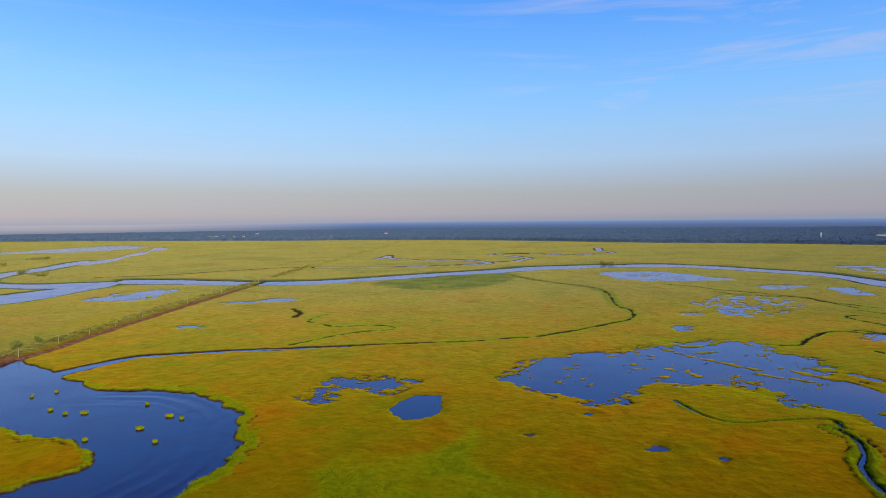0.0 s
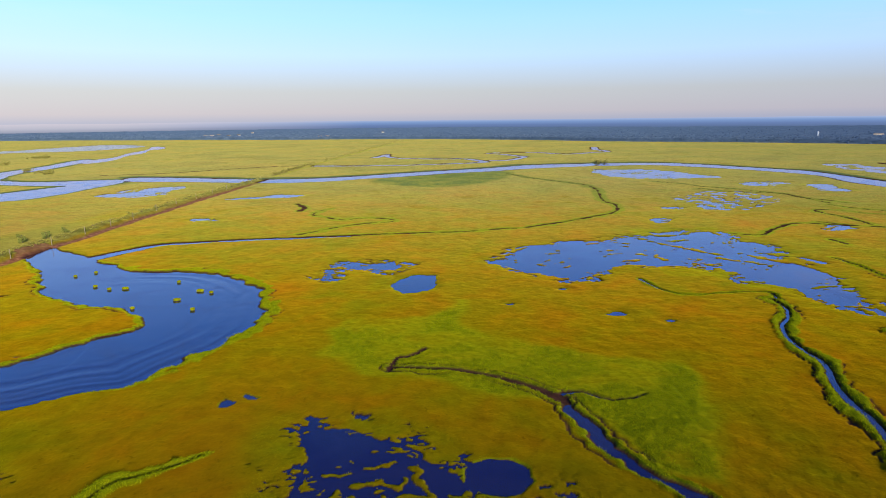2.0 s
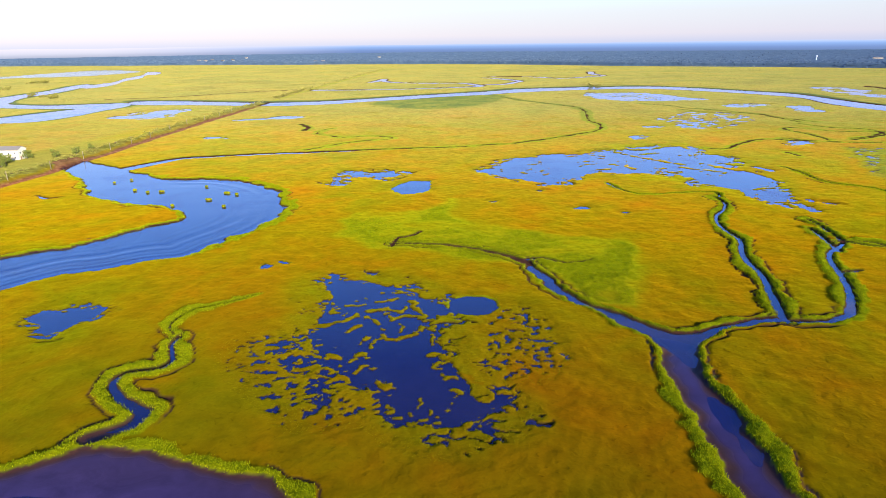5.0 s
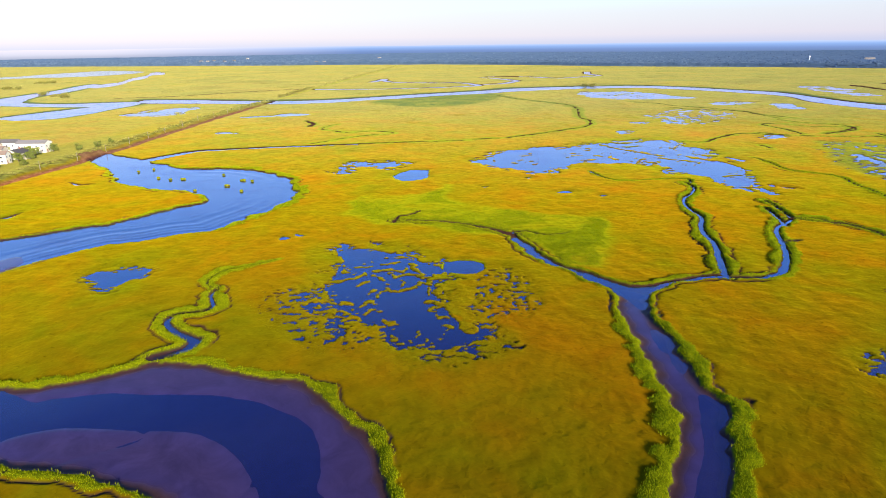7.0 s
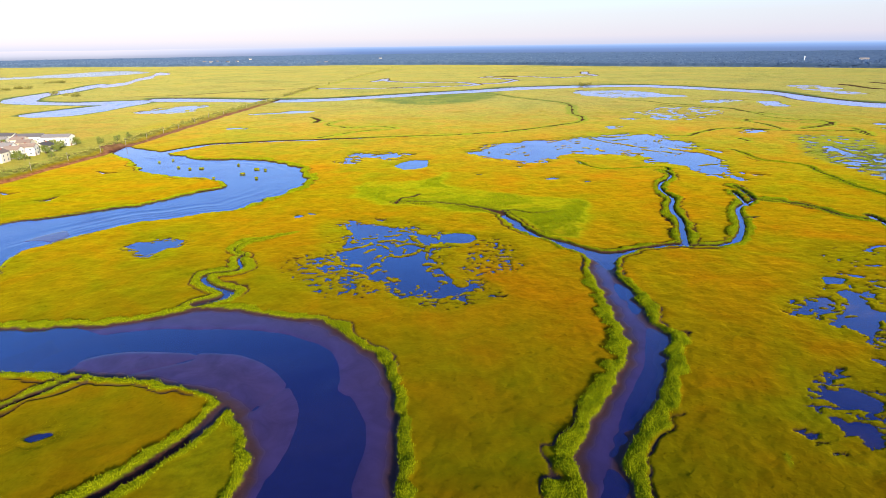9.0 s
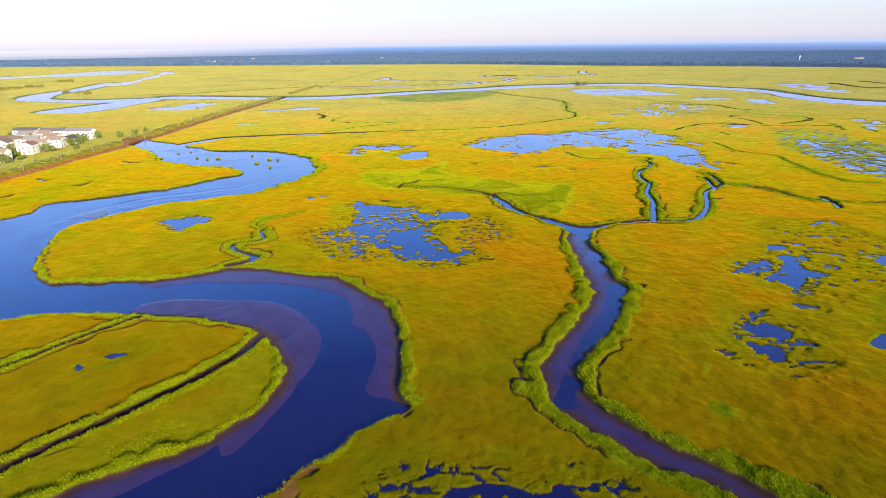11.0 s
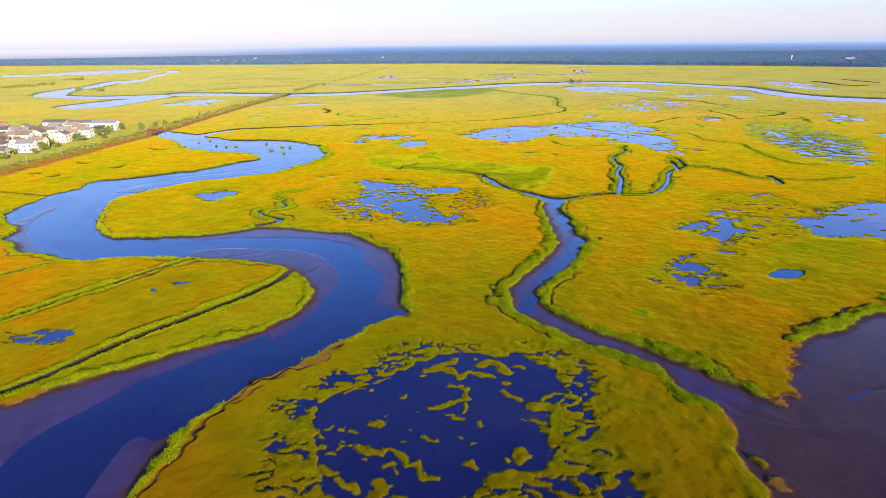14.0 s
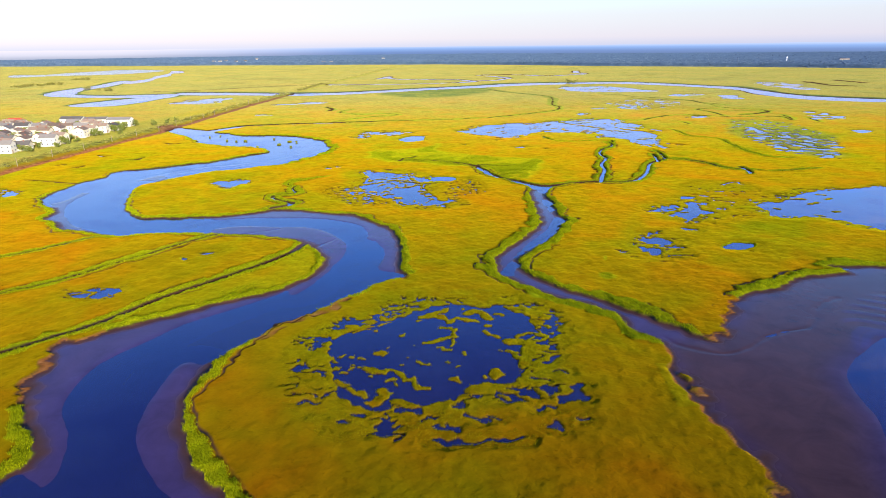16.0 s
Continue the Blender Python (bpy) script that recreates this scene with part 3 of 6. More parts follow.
CREEK_RIGHT = [(330, -240), (340, -80), (161, -57), (146, -63), (133, -66), (123, -73), (114, -79), (106, -84), (99, -95), (94, -105), (89, -109), (83, -103), (76, -95), (66, -85), (53, -73), (48, -65), (47, -57), (48.5, -50), (55.5, -39.5), (60, -31.5), (64, -21), (65.5, -14), (69.5, -7), (67.5, -4), (66, 2), (66, 14), (65.7, 22), (65, 30), (64.5, 36), (66.5, 42), (69, 50), (71.5, 53.5), (79.5, 58), (87, 61), (94, 64), (93.5, 67), (86.5, 64.5), (78.5, 61), (71, 57.5), (65.5, 55.8), (60, 59.5), (55, 65), (49.5, 70.5), (45, 75.5), (41.5, 80), (38, 91), (33, 103.5), (30, 109)]
FLAT_CREEK = [(58.5, 43), (58, 28.5), (59, 12), (58, -2), (56, -16.5), (52, -26.5), (47.5, -35.5), (43, -45), (40, -52), (38.5, -57), (38.5, -63), (42, -57.5), (45, -48.5), (50.5, -37.5), (57, -24), (61, -8), (61, 4.5), (61.5, 24), (61.5, 40.5)]
FLAT_BAY = [(78, -111), (90, -107.5), (98.5, -96), (106.5, -83), (115, -77.5), (126.5, -69.5), (138, -63), (147.5, -60.5), (163, -54), (174.5, -55.5), (148.5, -94), (132.5, -104), (121, -113), (115.5, -118.5), (112, -124.5), (110, -131.5), (108, -140), (105, -148.5), (100, -161.5), (96, -190), (78, -195), (82, -162.5), (81.5, -158.5), (82.5, -153.5), (79.5, -148), (78, -140.5), (78.5, -135), (76, -130), (76.5, -120.5)]
FLAT_MOUTH = [(78.5, -131.5), (78, -112.5), (70, -101.5), (57.5, -91), (47.5, -77.5), (47, -66), (52.5, -75.5), (65.5, -87), (75.5, -97), (83, -105), (90, -111.5)]
RUT_BEND = [(-25, -45.5), (-23.5, -43), (-21, -38), (-18.5, -32.5)]
RUT_SIDE = [(-61.5, -36.5), (-57.5, -32), (-54.5, -29), (-44.5, -22.5), (-45.5, -19)]
RUT = [(79, -108.5), (80.5, -111.5), (83, -113.5), (86, -115), (89.5, -116), (93, -115), (98, -112), (102.5, -107.5), (106, -105.5), (110, -103.5), (115.5, -101.5), (119.5, -97), (122, -92), (126.5, -87), (132.5, -82.5)]
BRANCH_A = [(95.5, 65.5), (99, 79.5), (103.5, 97.5), (104.5, 111), (110.5, 131), (110, 145.5), (114.5, 163.5), (125, 182), (125, 194.5)]
BRANCH_LINK = [(95, 64), (99, 63), (106.5, 64), (113, 67.5)]
BRANCH_B = [(114, 68), (122, 82.5), (128, 98), (131.5, 110.5), (136.5, 119.5), (146, 129), (147.5, 140.5), (149, 158.5)]
BRANCH_C = [(143, 130), (155.5, 130), (159.5, 123), (167.5, 115.5), (171, 105), (177.5, 96.5)]
BRANCH_TIP = [(-16.5, 123), (-7.5, 122.5), (4, 122), (15, 117.5), (25.5, 111), (31, 104.5)]
BRANCH_TIP_B = [(31, 108), (36.5, 110), (42.5, 106), (49.5, 106.5), (54, 109.5)]
CREEK_WEST = [(-57.5, 7.5), (-54, 10), (-51.5, 12.5), (-51.5, 16), (-53.5, 17.5), (-57.5, 20), (-61.5, 23), (-64, 26), (-64.5, 29.5), (-62, 31.5), (-58, 32.5), (-56, 34.5), (-56, 37.5), (-59, 43), (-60, 46), (-60, 49)]
LUSH_WEST = [(-62, 49.5), (-65.5, 55), (-63.5, 64), (-57.5, 68), (-50, 75)]
DITCH_A = [(-29, -40.5), (-32.5, -54.5), (-44, -74), (-54.5, -89), (-62, -104), (-68, -113), (-77.5, -124), (-120, -174), (-170, -232)]
DITCH_B = [(-66, -32), (-76, -47), (-86, -64.5), (-95, -80), (-104.5, -90), (-150, -137)]
DITCH_C = [(-109, -33), (-118.5, -46.5), (-129.5, -59.5), (-190, -105)]
DITCH_D = [(-177.5, 54), (-192.5, 57.5), (-214, 63)]
SIDE_CREEK = [(-198, 257), (-189, 279), (-178, 295), (-157, 303), (-131, 311), (-101, 317), (-70, 325), (-38, 332), (-5, 338), (22, 348), (39, 354), (66, 375), (93, 400), (108, 414), (117, 434), (122, 461)]
SIDE_BROKEN = [(122, 461), (117, 492), (126, 569), (121, 617), (97, 656), (75, 688), (55, 729), (42, 760)]
MEANDER = [(-106, 326), (-95, 343), (-85, 357), (-69, 369), (-55, 375), (-54, 385), (-70, 392), (-92, 385), (-106, 396), (-119, 407), (-120, 422), (-114, 438)]
MEANDER_TOP = [(-150, 467), (-138, 446), (-136, 427)]
POND_MID = [(-32, 86.5), (-22.5, 88), (-11, 83.5), (-3, 79), (0.5, 74), (6.5, 70), (5.5, 64.5), (2.5, 60.5), (2, 55.5), (4.5, 51), (7.5, 43), (11.5, 34), (15.5, 25), (18.5, 20), (14.5, 17), (8.5, 14), (3, 16), (-2, 20.5), (-12, 27.5), (-20, 29.5), (-20, 37.5), (-27, 49.5), (-27.5, 61), (-27, 71), (-30.5, 82.5)]
POND_ROUND = [(7, 70), (8.5, 74.5), (13.5, 76.5), (19, 75), (21, 69.5), (18.5, 65), (13.5, 64), (8.5, 66)]
POND_NEAR = [(3, -130.5), (1, -124), (-0.5, -117), (0, -113), (1, -110.5), (5, -107), (6.5, -104), (11, -100.5), (16.5, -97), (19, -95.5), (20.5, -92.5), (24.5, -91.5), (30.5, -91.5), (35, -93.5), (38.5, -92.5), (41.5, -94), (45.5, -97.5), (46.5, -101), (48.5, -105.5), (47, -111), (44, -117.5), (44, -122.5), (42.5, -126.5), (42, -130), (37.5, -131.5), (33.5, -132), (31, -133.5), (30.5, -135), (28.5, -137.5), (25.5, -138.5), (22, -138.5), (17.5, -138), (17, -141), (13, -142), (9.5, -140), (6.5, -137.5), (4, -134.5)]
POND_PAIR_A = [(-27, 206.5), (-29.5, 214), (-22.5, 228), (-13.5, 230.5), (-11, 224.5), (-10, 208), (-21, 200.5)]
POND_PAIR_B = [(-58.5, 246.5), (-55.5, 254), (-46, 251.5), (-33.5, 254.5), (-32.5, 241), (-43.5, 238), (-51, 240.5)]
POND_PAIR_C = [(-65, 231.5), (-64.5, 236.5), (-60, 234), (-57.5, 224), (-60.5, 223)]
LAKE = [(18, 255), (25, 273), (38, 294), (57, 302), (77, 310), (96, 321), (115, 332), (133, 336), (150, 343), (161, 336), (159, 316), (171, 301), (169, 283), (159, 264), (166, 253), (169, 231), (163, 215), (158, 194), (147, 186), (144, 199), (141, 213), (127, 223), (122, 239), (108, 251), (92, 251), (83, 254), (69, 240), (56, 225), (46, 225), (32, 239)]
POND_WEST = [(-107, 58.5), (-102, 64.5), (-93.5, 66.5), (-89.5, 62.5), (-90.5, 56.5), (-91.5, 50.5), (-95, 47.5), (-100.5, 54)]
POND_EAST_A = [(125.5, 23.5), (128.5, 24.5), (130, 22), (128, 13.5), (128, 8), (123, 1.5), (116.5, -3.5), (115.5, -0.5), (115.5, 4.5), (119.5, 9.5), (123, 15.5)]
POND_EAST_B = [(94, -28.5), (95.5, -30.5), (99, -28.5), (101, -30.5), (102, -33.5), (98.5, -37.5), (96, -36), (93, -35), (93, -32)]
POND_EAST_C = [(89.5, -40), (92.5, -40), (95, -40.5), (96, -43), (94, -48), (90.5, -48.5), (91, -45), (89.5, -44.5)]
POND_EAST_D = [(118.5, -38), (123.5, -34.5), (129.5, -34.5), (129.5, -37.5), (125, -41.5), (119, -42)]
LAKE_EAST = [(155.5, 18.5), (162, 23.5), (169, 26.5), (179, 36.5), (189, 45.5), (202, 49), (214, 52.5), (240, 55), (330, 30), (320, -20), (195, -14), (178, -5.5), (173.5, 0), (168.5, 2), (161, 2.5), (155, 3), (155, 10.5)]
ISLETS_EAST = [(1.6, [(190, 40), (193, 39)]), (1.6, [(177.5, 21.5), (182.5, 25)]), (1.5, [(159.5, 14.5), (161, 13)]), (1.6, [(181.5, 9.5), (183.5, 9)]), (1.4, [(171.5, 4), (174, 2)]), (1.4, [(189, 30.5), (192.5, 32.5)]), (1.8, [(174.5, 31), (179.5, 30.5)])]
EAST_TUSSOCKS = [(136, 56.5), (159, 62.5), (168, 43.5), (169.5, 27.5), (152.5, 6.5), (137, -4.5), (119, -15), (113.5, -9)]
POND_DITCH = [(-85.5, -88), (-82, -86), (-74, -84.5), (-71, -86.5), (-73.5, -90.5), (-80, -91)]
MUD_POOLS = [(254.5, 278.5), (271, 264.5), (275, 244.5), (282.5, 217.5), (277.5, 183.5), (248.5, 135.5), (237, 149.5), (230.5, 173.5), (237.5, 226.5)]
FAR_RIVER_N = [(527, 541), (472, 588), (453, 648), (443, 769), (409, 822), (308, 933), (205, 934), (88, 908), (27, 858), (-37, 814), (-96, 774), (-142, 737), (-173, 716), (-211, 700), (-265, 692), (-327, 704), (-394, 720), (-453, 719)]
FAR_RIVER_S = [(-430, 671), (-363, 663), (-304, 655), (-247, 645), (-197, 652), (-162, 669), (-133, 694), (-89, 720), (-35, 763), (25, 794), (82, 836), (193, 879), (291, 879), (410, 739), (410, 635), (428, 555), (461, 521), (504, 503)]
FAR_LOOP = [(-491, 499), (-496, 523), (-487, 564), (-471, 619), (-463, 649), (-449, 675), (-425, 646), (-425, 597), (-420, 543), (-430, 497), (-458, 483)]
FAR_MEANDER = [(-669, 698), (-698, 767), (-714, 846), (-732, 938), (-775, 1069), (-775, 1110), (-739, 1064), (-706, 968), (-678, 871), (-664, 789), (-628, 717), (-600, 683), (-537, 668), (-487, 685), (-448, 692), (-425, 646), (-474, 624), (-521, 626), (-623, 652)]
FAR_STRIP = [(-748, 1066), (-760, 1174), (-828, 1340), (-864, 1470), (-958, 1674), (-917, 1665), (-852, 1536), (-867, 1504), (-789, 1333), (-762, 1222), (-704, 1080), (-697, 985)]
FAR_BLUE = [(-1319, 1453), (-1232, 1470), (-1240, 1575), (-1237, 1733), (-1200, 1862), (-1007, 1727), (-995, 1528), (-1045, 1437), (-1142, 1392), (-1210, 1317)]
FAR_POOL_A = [(-373, 524), (-367, 545), (-367, 572), (-354, 591), (-334, 611), (-320, 605), (-321, 576), (-310, 536), (-320, 524), (-337, 516)]
FAR_POOL_B = [(167, 804), (194, 812), (239, 809), (265, 774), (283, 728), (297, 700), (256, 688), (199, 690), (168, 725)]
FAR_POOL_C = [(292, 623), (320, 639), (337, 628), (310, 608), (292, 603)]
FAR_POOL_D = [(351, 612), (375, 616), (368, 578), (370, 561), (348, 561), (351, 592)]
FAR_POOL_E = [(-197, 515), (-188, 535), (-165, 531), (-176, 515)]
FAR_POOL_F = [(-226, 504), (-208, 515), (-200, 504)]
FAR_POOL_G = [(-201, 384), (-198, 390), (-187, 386), (-191, 382)]
FAR_POOL_H = [(156, 444), (170, 447), (161, 439)]
FAR_POOL_I = [(131, 388), (142, 394), (143, 388), (132, 379)]
FAR_POOL_J = [(187, 453), (206, 464), (198, 442), (190, 445)]
FAR_POOL_K = [(517, 882), (566, 860), (540, 721), (507, 736)]
FAR_POOL_L = [(235, 357), (248, 361), (240, 349), (233, 349)]
SPECKLE = [(183, 509), (240, 559), (275, 526), (259, 476), (203, 429), (190, 467)]
FAR_SNAKE_A = [(36, 1271), (120, 1261), (181, 1193), (247, 1246), (284, 1285), (271, 1358), (286, 1464)]
FAR_SNAKE_B = [(-71, 1063), (-20, 1059), (15, 985), (1, 961), (-44, 939), (-131, 910), (-219, 905), (-270, 908)]
FAR_SNAKE_C = [(23, 1230), (46, 1207), (67, 1167), (91, 1112), (83, 1081), (60, 1023), (30, 1011)]
FAR_SNAKE_D = [(-198, 1106), (-190, 1156), (-188, 1212), (-176, 1137), (-136, 1084), (-71, 1063)]
FAR_DITCH = [(-273, 919), (-332, 889), (-382, 841), (-443, 781), (-513, 751)]
EAST_CREEK_A = [(201, 650), (229, 623), (241, 593), (266, 570), (292, 525), (298, 470)]
EAST_CREEK_B = [(269, 368), (269, 393), (264, 426), (277, 434), (297, 412), (325, 411), (330, 407), (307, 384), (288, 374)]
EAST_CREEK_C = [(167, 335), (180, 329), (198, 350), (224, 373), (248, 365), (271, 358)]
EAST_CREEK_D = [(189.5, 269), (191, 263), (192, 244), (192, 229), (201.5, 219.5), (209.5, 212.5), (207.5, 191), (207.5, 172), (207, 154.5), (211.5, 138.5), (223.5, 134)]
EAST_CREEK_E = [(326, 370), (323, 350), (320, 337)]
ISLAND = [(-120, 662), (-105, 735), (-66, 781), (-14, 813), (40, 793), (52, 744), (28, 664), (-9, 609), (-55, 595), (-94, 622)]
GREEN_FLAT = [(-42, 131), (-38, 140.5), (-40, 158), (-37, 165.5), (-21, 167.5), (-7.5, 174.5), (1, 188.5), (4, 183.5), (2.5, 163), (11.5, 155.5), (24, 145.5), (36, 139.5), (53, 134), (68, 131.5), (72, 123), (70.5, 108.5), (70.5, 99.5), (68, 88), (63, 77.5), (59.5, 68), (54.5, 71), (46.5, 73.5), (41, 83), (36.5, 94.5), (30.5, 102.5), (22.5, 106.5), (10.5, 106.5), (3, 111), (-6.5, 115.5), (-16, 117.5), (-25.5, 117.5), (-31, 125.5)]
HUMMOCKS = [(-161, 205.5), (-152, 201.5), (-145.5, 203), (-127, 214), (-110.5, 200.5), (-104.5, 198), (-114, 187), (-101.5, 175), (-126, 175.5), (-182, 222.5), (-176.5, 229.5)]
EAST_SPECKLE = [(362, 401), (377, 390), (376, 350), (357, 324), (341, 342)]
EAST_POOL = [(329, 257), (340, 265), (342, 257), (328, 244)]
EDGE_POOL = [(-210, 40), (-204.5, 39), (-195, 34.5), (-194, 27.5), (-199, 26)]
SLIT_A = [(-225, 101), (-223.5, 106.5), (-219.5, 104.5)]
SLIT_B = [(-223, 140.5), (-215, 136), (-212, 140.5)]
SLIT_C = [(-190, 122), (-186.5, 124), (-185.5, 132)]
SLIT_D = [(-205, 194), (-195.5, 188.5), (-189.5, 191)]
SLIT_E = [(-210.5, 97.5), (-207, 98), (-207, 103)]
PUDDLE_A = [(19.5, 188), (22.5, 189), (24, 187.5), (21.5, 186)]
PUDDLE_B = [(43.5, 208.5), (46, 210.5), (48, 208.5), (45, 206.5)]
PUDDLE_C = [(-56.5, 98.5), (-56.5, 101.5), (-54, 100.5), (-54.5, 98)]
PUDDLE_D = [(-53, 103.5), (-52.5, 105), (-49, 103), (-51, 102)]
PUDDLE_E = [(57, 174.5), (62, 178), (64.5, 175.5), (60.5, 173)]
PUDDLE_F = [(75.5, 169), (78.5, 170), (80.5, 168.5), (77.5, 167)]
PUDDLE_G = [(-61.5, -52.5), (-60.5, -50.5), (-58, -50.5), (-57.5, -51.5), (-60, -52.5)]
PUDDLE_M = [(-62, -53), (-60.5, -51.5), (-58, -51.5), (-59.5, -53.5)]
PUDDLE_N = [(-66.5, -59), (-66.5, -57.5), (-64.5, -58.5), (-64.5, -60.5)]
LUSH_LAKE = [(81.5, 226), (86.5, 206.5), (95.5, 200), (112.5, 204), (128, 204.5), (127.5, 195.5)]
FAR_SHRUBS = [(-847, 888), (-842, 918), (-858, 968), (-838, 966), (-875, 940), (-920, 1152), (-915, 1174), (-905, 1160), (-631, 798), (-682, 830), (-610, 775), (-870, 900), (203, 946)]
FAR_BUILDINGS = [(-1180, 2497), (-1147, 2487), (-1160, 2584), (-1063, 2462), (-1055, 2550), (-1181, 3038), (-615, 2245), (-586, 2236), (-472, 2887), (1213, 1889), (1225, 1885)]
TOWER = [(997, 1806)]


class Field:
    """Sums up the plan at points x, y: water (metres into it, negative outside), lush grass and mudflats."""

    def __init__(self, x, y):
        self.x, self.y = x, y
        far = step(250, 700, y)
        self.wx = x + (1 - far * 0.6) * (0.9 * vnoise(x, y, 6, 1) + 0.62 * vnoise(x, y, 2.2, 2))
        bend = step(60, 150, y) * (1 - far)
        self.wx += 1.3 * bend * vnoise(x, y, 8, 73)
        self.wy = y + 1.6 * bend * vnoise(x, y, 9, 74) + (1 - far * 0.6) * (0.9 * vnoise(x, y, 6, 3) + 0.62 * vnoise(x, y, 2.2, 4))
        self.water, self.lush, self.flat, self.tint, self.ridge, self.bare, self.shelf, self.silt, self.film, self.low, self.murk, self.worn, self.sunk = np.full(x.shape, -50.0), *[np.zeros(x.shape) for _ in range(12)]
        self.band = 0.88 + 0.40 * vnoise(x, y, 8, 8) + 0.26 * vnoise(x, y, 2.6, 9)

    def near(self, line, margin):
        (x0, y0), (x1, y1) = line.min(0) - margin, line.max(0) + margin
        return np.flatnonzero((self.x > x0) & (self.x < x1) & (self.y > y0) & (self.y < y1))

    def signed(self, points, margin, plain=False):
        line = curve_through(points, True)
        k = self.near(line, margin)
        d, inside = line_distance(*((self.x[k], self.y[k]) if plain else (self.wx[k], self.wy[k])), line, True)
        return k, np.where(inside, d, -d)

    def grow(self, k, d, lush, tall=True):
        if tall or lush:
            crack = tall * step(0.42, 0.12, np.abs(d + lush * self.band[k] + 0.4)) * step(0.05, 0.25, vnoise(self.x[k], self.y[k], 22, 46)) * (self.y[k] < 240)
            self.bare[k] = np.maximum(self.bare[k], 0.95 * crack)
            grown, far = step(0, 0.9, lush * self.band[k] + d), step(170, 330, self.y[k])
            self.lush[k] = np.maximum(self.lush[k], grown * (1 - 0.8 * far))
            self.tint[k] = np.maximum(self.tint[k], grown * 0.9 * far)

    def body(self, points, lush=0.0, bank=0.0, inset=0.0):
        k, d = self.signed(points, lush * 2 + 6 + bank * 2)
        tall = lush > 2
        if tall:
            d = d + self.worn[k] * (1.5 * vnoise(self.x[k], self.y[k], 3.6, 79) + 0.8 * vnoise(self.x[k], self.y[k], 1.6, 80))
            bend = step(95, 130, self.y[k]) * step(270, 235, self.y[k]) * (self.x[k] < -55)
            d = d + bend * (1.1 * vnoise(self.x[k], self.y[k], 3.4, 75) - 0.2)
            outer = bend * step(12, 8, line_distance(self.x[k], self.y[k], curve_through(RIVER_EAST[3:18], False), False)[0])
            d = d + outer * (0.9 * vnoise(self.x[k], self.y[k], 4.6, 81) - 0.3)
            lush = lush * (1 + outer * (0.9 + 0.6 * vnoise(self.x[k], self.y[k], 9, 82))) * (1 - 0.6 * step(0, 50, self.y[k]) * (1 - bend)) * (1 - 0.9 * self.worn[k])
        d = d - inset
        if bank:
            self.bare[k] = np.maximum(self.bare[k], step(-bank - 2, -bank * 0.6, d + 0.7 * bank * vnoise(self.x[k], self.y[k], 60, 43)))
        self.water[k] = np.maximum(self.water[k], d)
        if tall:
            self.shelf[k] = np.where(d > -1, 1.0, self.shelf[k])
        else:
            self.low[k] = np.maximum(self.low[k], step(-4, -1, d))
        self.grow(k, d, lush, tall)

    def stream(self, points, widths, lush=0.0, bank=0.0, dry=False):
        line = curve_through(points, False)
        w = np.interp(np.linspace(0, 1, len(line)), np.linspace(0, 1, len(widths)), widths)
        k = self.near(line, lush * 2 + 6 + max(widths))
        warp = 0.35 if max(widths) < 3.3 else 0.7
        px, py = [raw[k] + warp * (bent[k] - raw[k]) for raw, bent in ((self.x, self.wx), (self.y, self.wy))]
        d = -line_distance(px, py, line, False, w)[0]
        if dry:
            d = d + step(120, 200, self.y[k]) * (0.35 * max(widths) * vnoise(self.x[k], self.y[k], 11, 52) + 0.9 * vnoise(self.x[k], self.y[k], 4, 53) - 0.1)
        self.water[k] = np.maximum(self.water[k], d)
        if dry:
            self.flat[k] = np.where(d > -1, 1.0, self.flat[k])
        if bank:
            self.bare[k] = np.maximum(self.bare[k], step(-bank - 0.6, -bank * 0.5, d))
        self.grow(k, d, lush, lush > 2)

    def pool(self, points, islets=0.0, fringe=6.0, lush=0.0, scale=1.0, spread=0.42, rich=0.22):
        """A pool with worm-like grassy islets inside and broken puddles round it; more islets: more of them."""
        k, d = self.signed(points, fringe * 1.3 + 4)
        x, y = self.x[k], self.y[k] * 1.25
        d = d + 0.55 * scale * vnoise(x, y, 2.4 * scale, 69) + 0.4 * scale * vnoise(x, y, 1.2 * scale, 70)
        n = vnoise(x, y, 3.3 * scale, 5) + 0.3 * vnoise(x, y, 1.5 * scale, 6)
        where = vnoise(x, y, 9 * scale, 31) + 0.7 * vnoise(x, y, 3.6 * scale, 32) + islets + 0.35 * step(4 * scale, 0, d)
        strip = step(0.26, 0.10, np.abs(n)) * step(0.3, 0.55, where)
        strip = np.maximum(strip, step(0.62, 0.80, vnoise(x, y, 1.5 * scale, 51)) * step(-0.25, 0.1, where))
        n = vnoise(x * 0.8, y, 2.3 * scale, 33) + 0.4 * vnoise(x, y, 1.1 * scale, 34)
        fade = step(fringe, fringe * 0.25, -d + 0.35 * fringe * vnoise(x, y, 9 * scale, 35))
        puddle = step(0.0, 0.22, fade * (0.8 + 0.7 * vnoise(x, y, 5 * scale, 36)) - spread - 1.25 * np.abs(n))
        e = np.where(d > 0, np.minimum(d * 0.6, 1.2) - 2.7 * strip, np.maximum(d, -0.55) + 1.1 * puddle)
        self.water[k] = np.maximum(self.water[k], e)
        rim = np.maximum(step(-2.4, -0.4, e) * step(fringe + 2, fringe * 0.3, -d), 1.0 * (d > 0))
        self.lush[k] = np.maximum(self.lush[k], rich * rim * (0.8 + 0.5 * vnoise(x, y, 4, 41)))
        self.low[k] = np.maximum(self.low[k], step(-fringe, -fringe * 0.4, d))
        self.grow(k, d, lush, lush > 2)

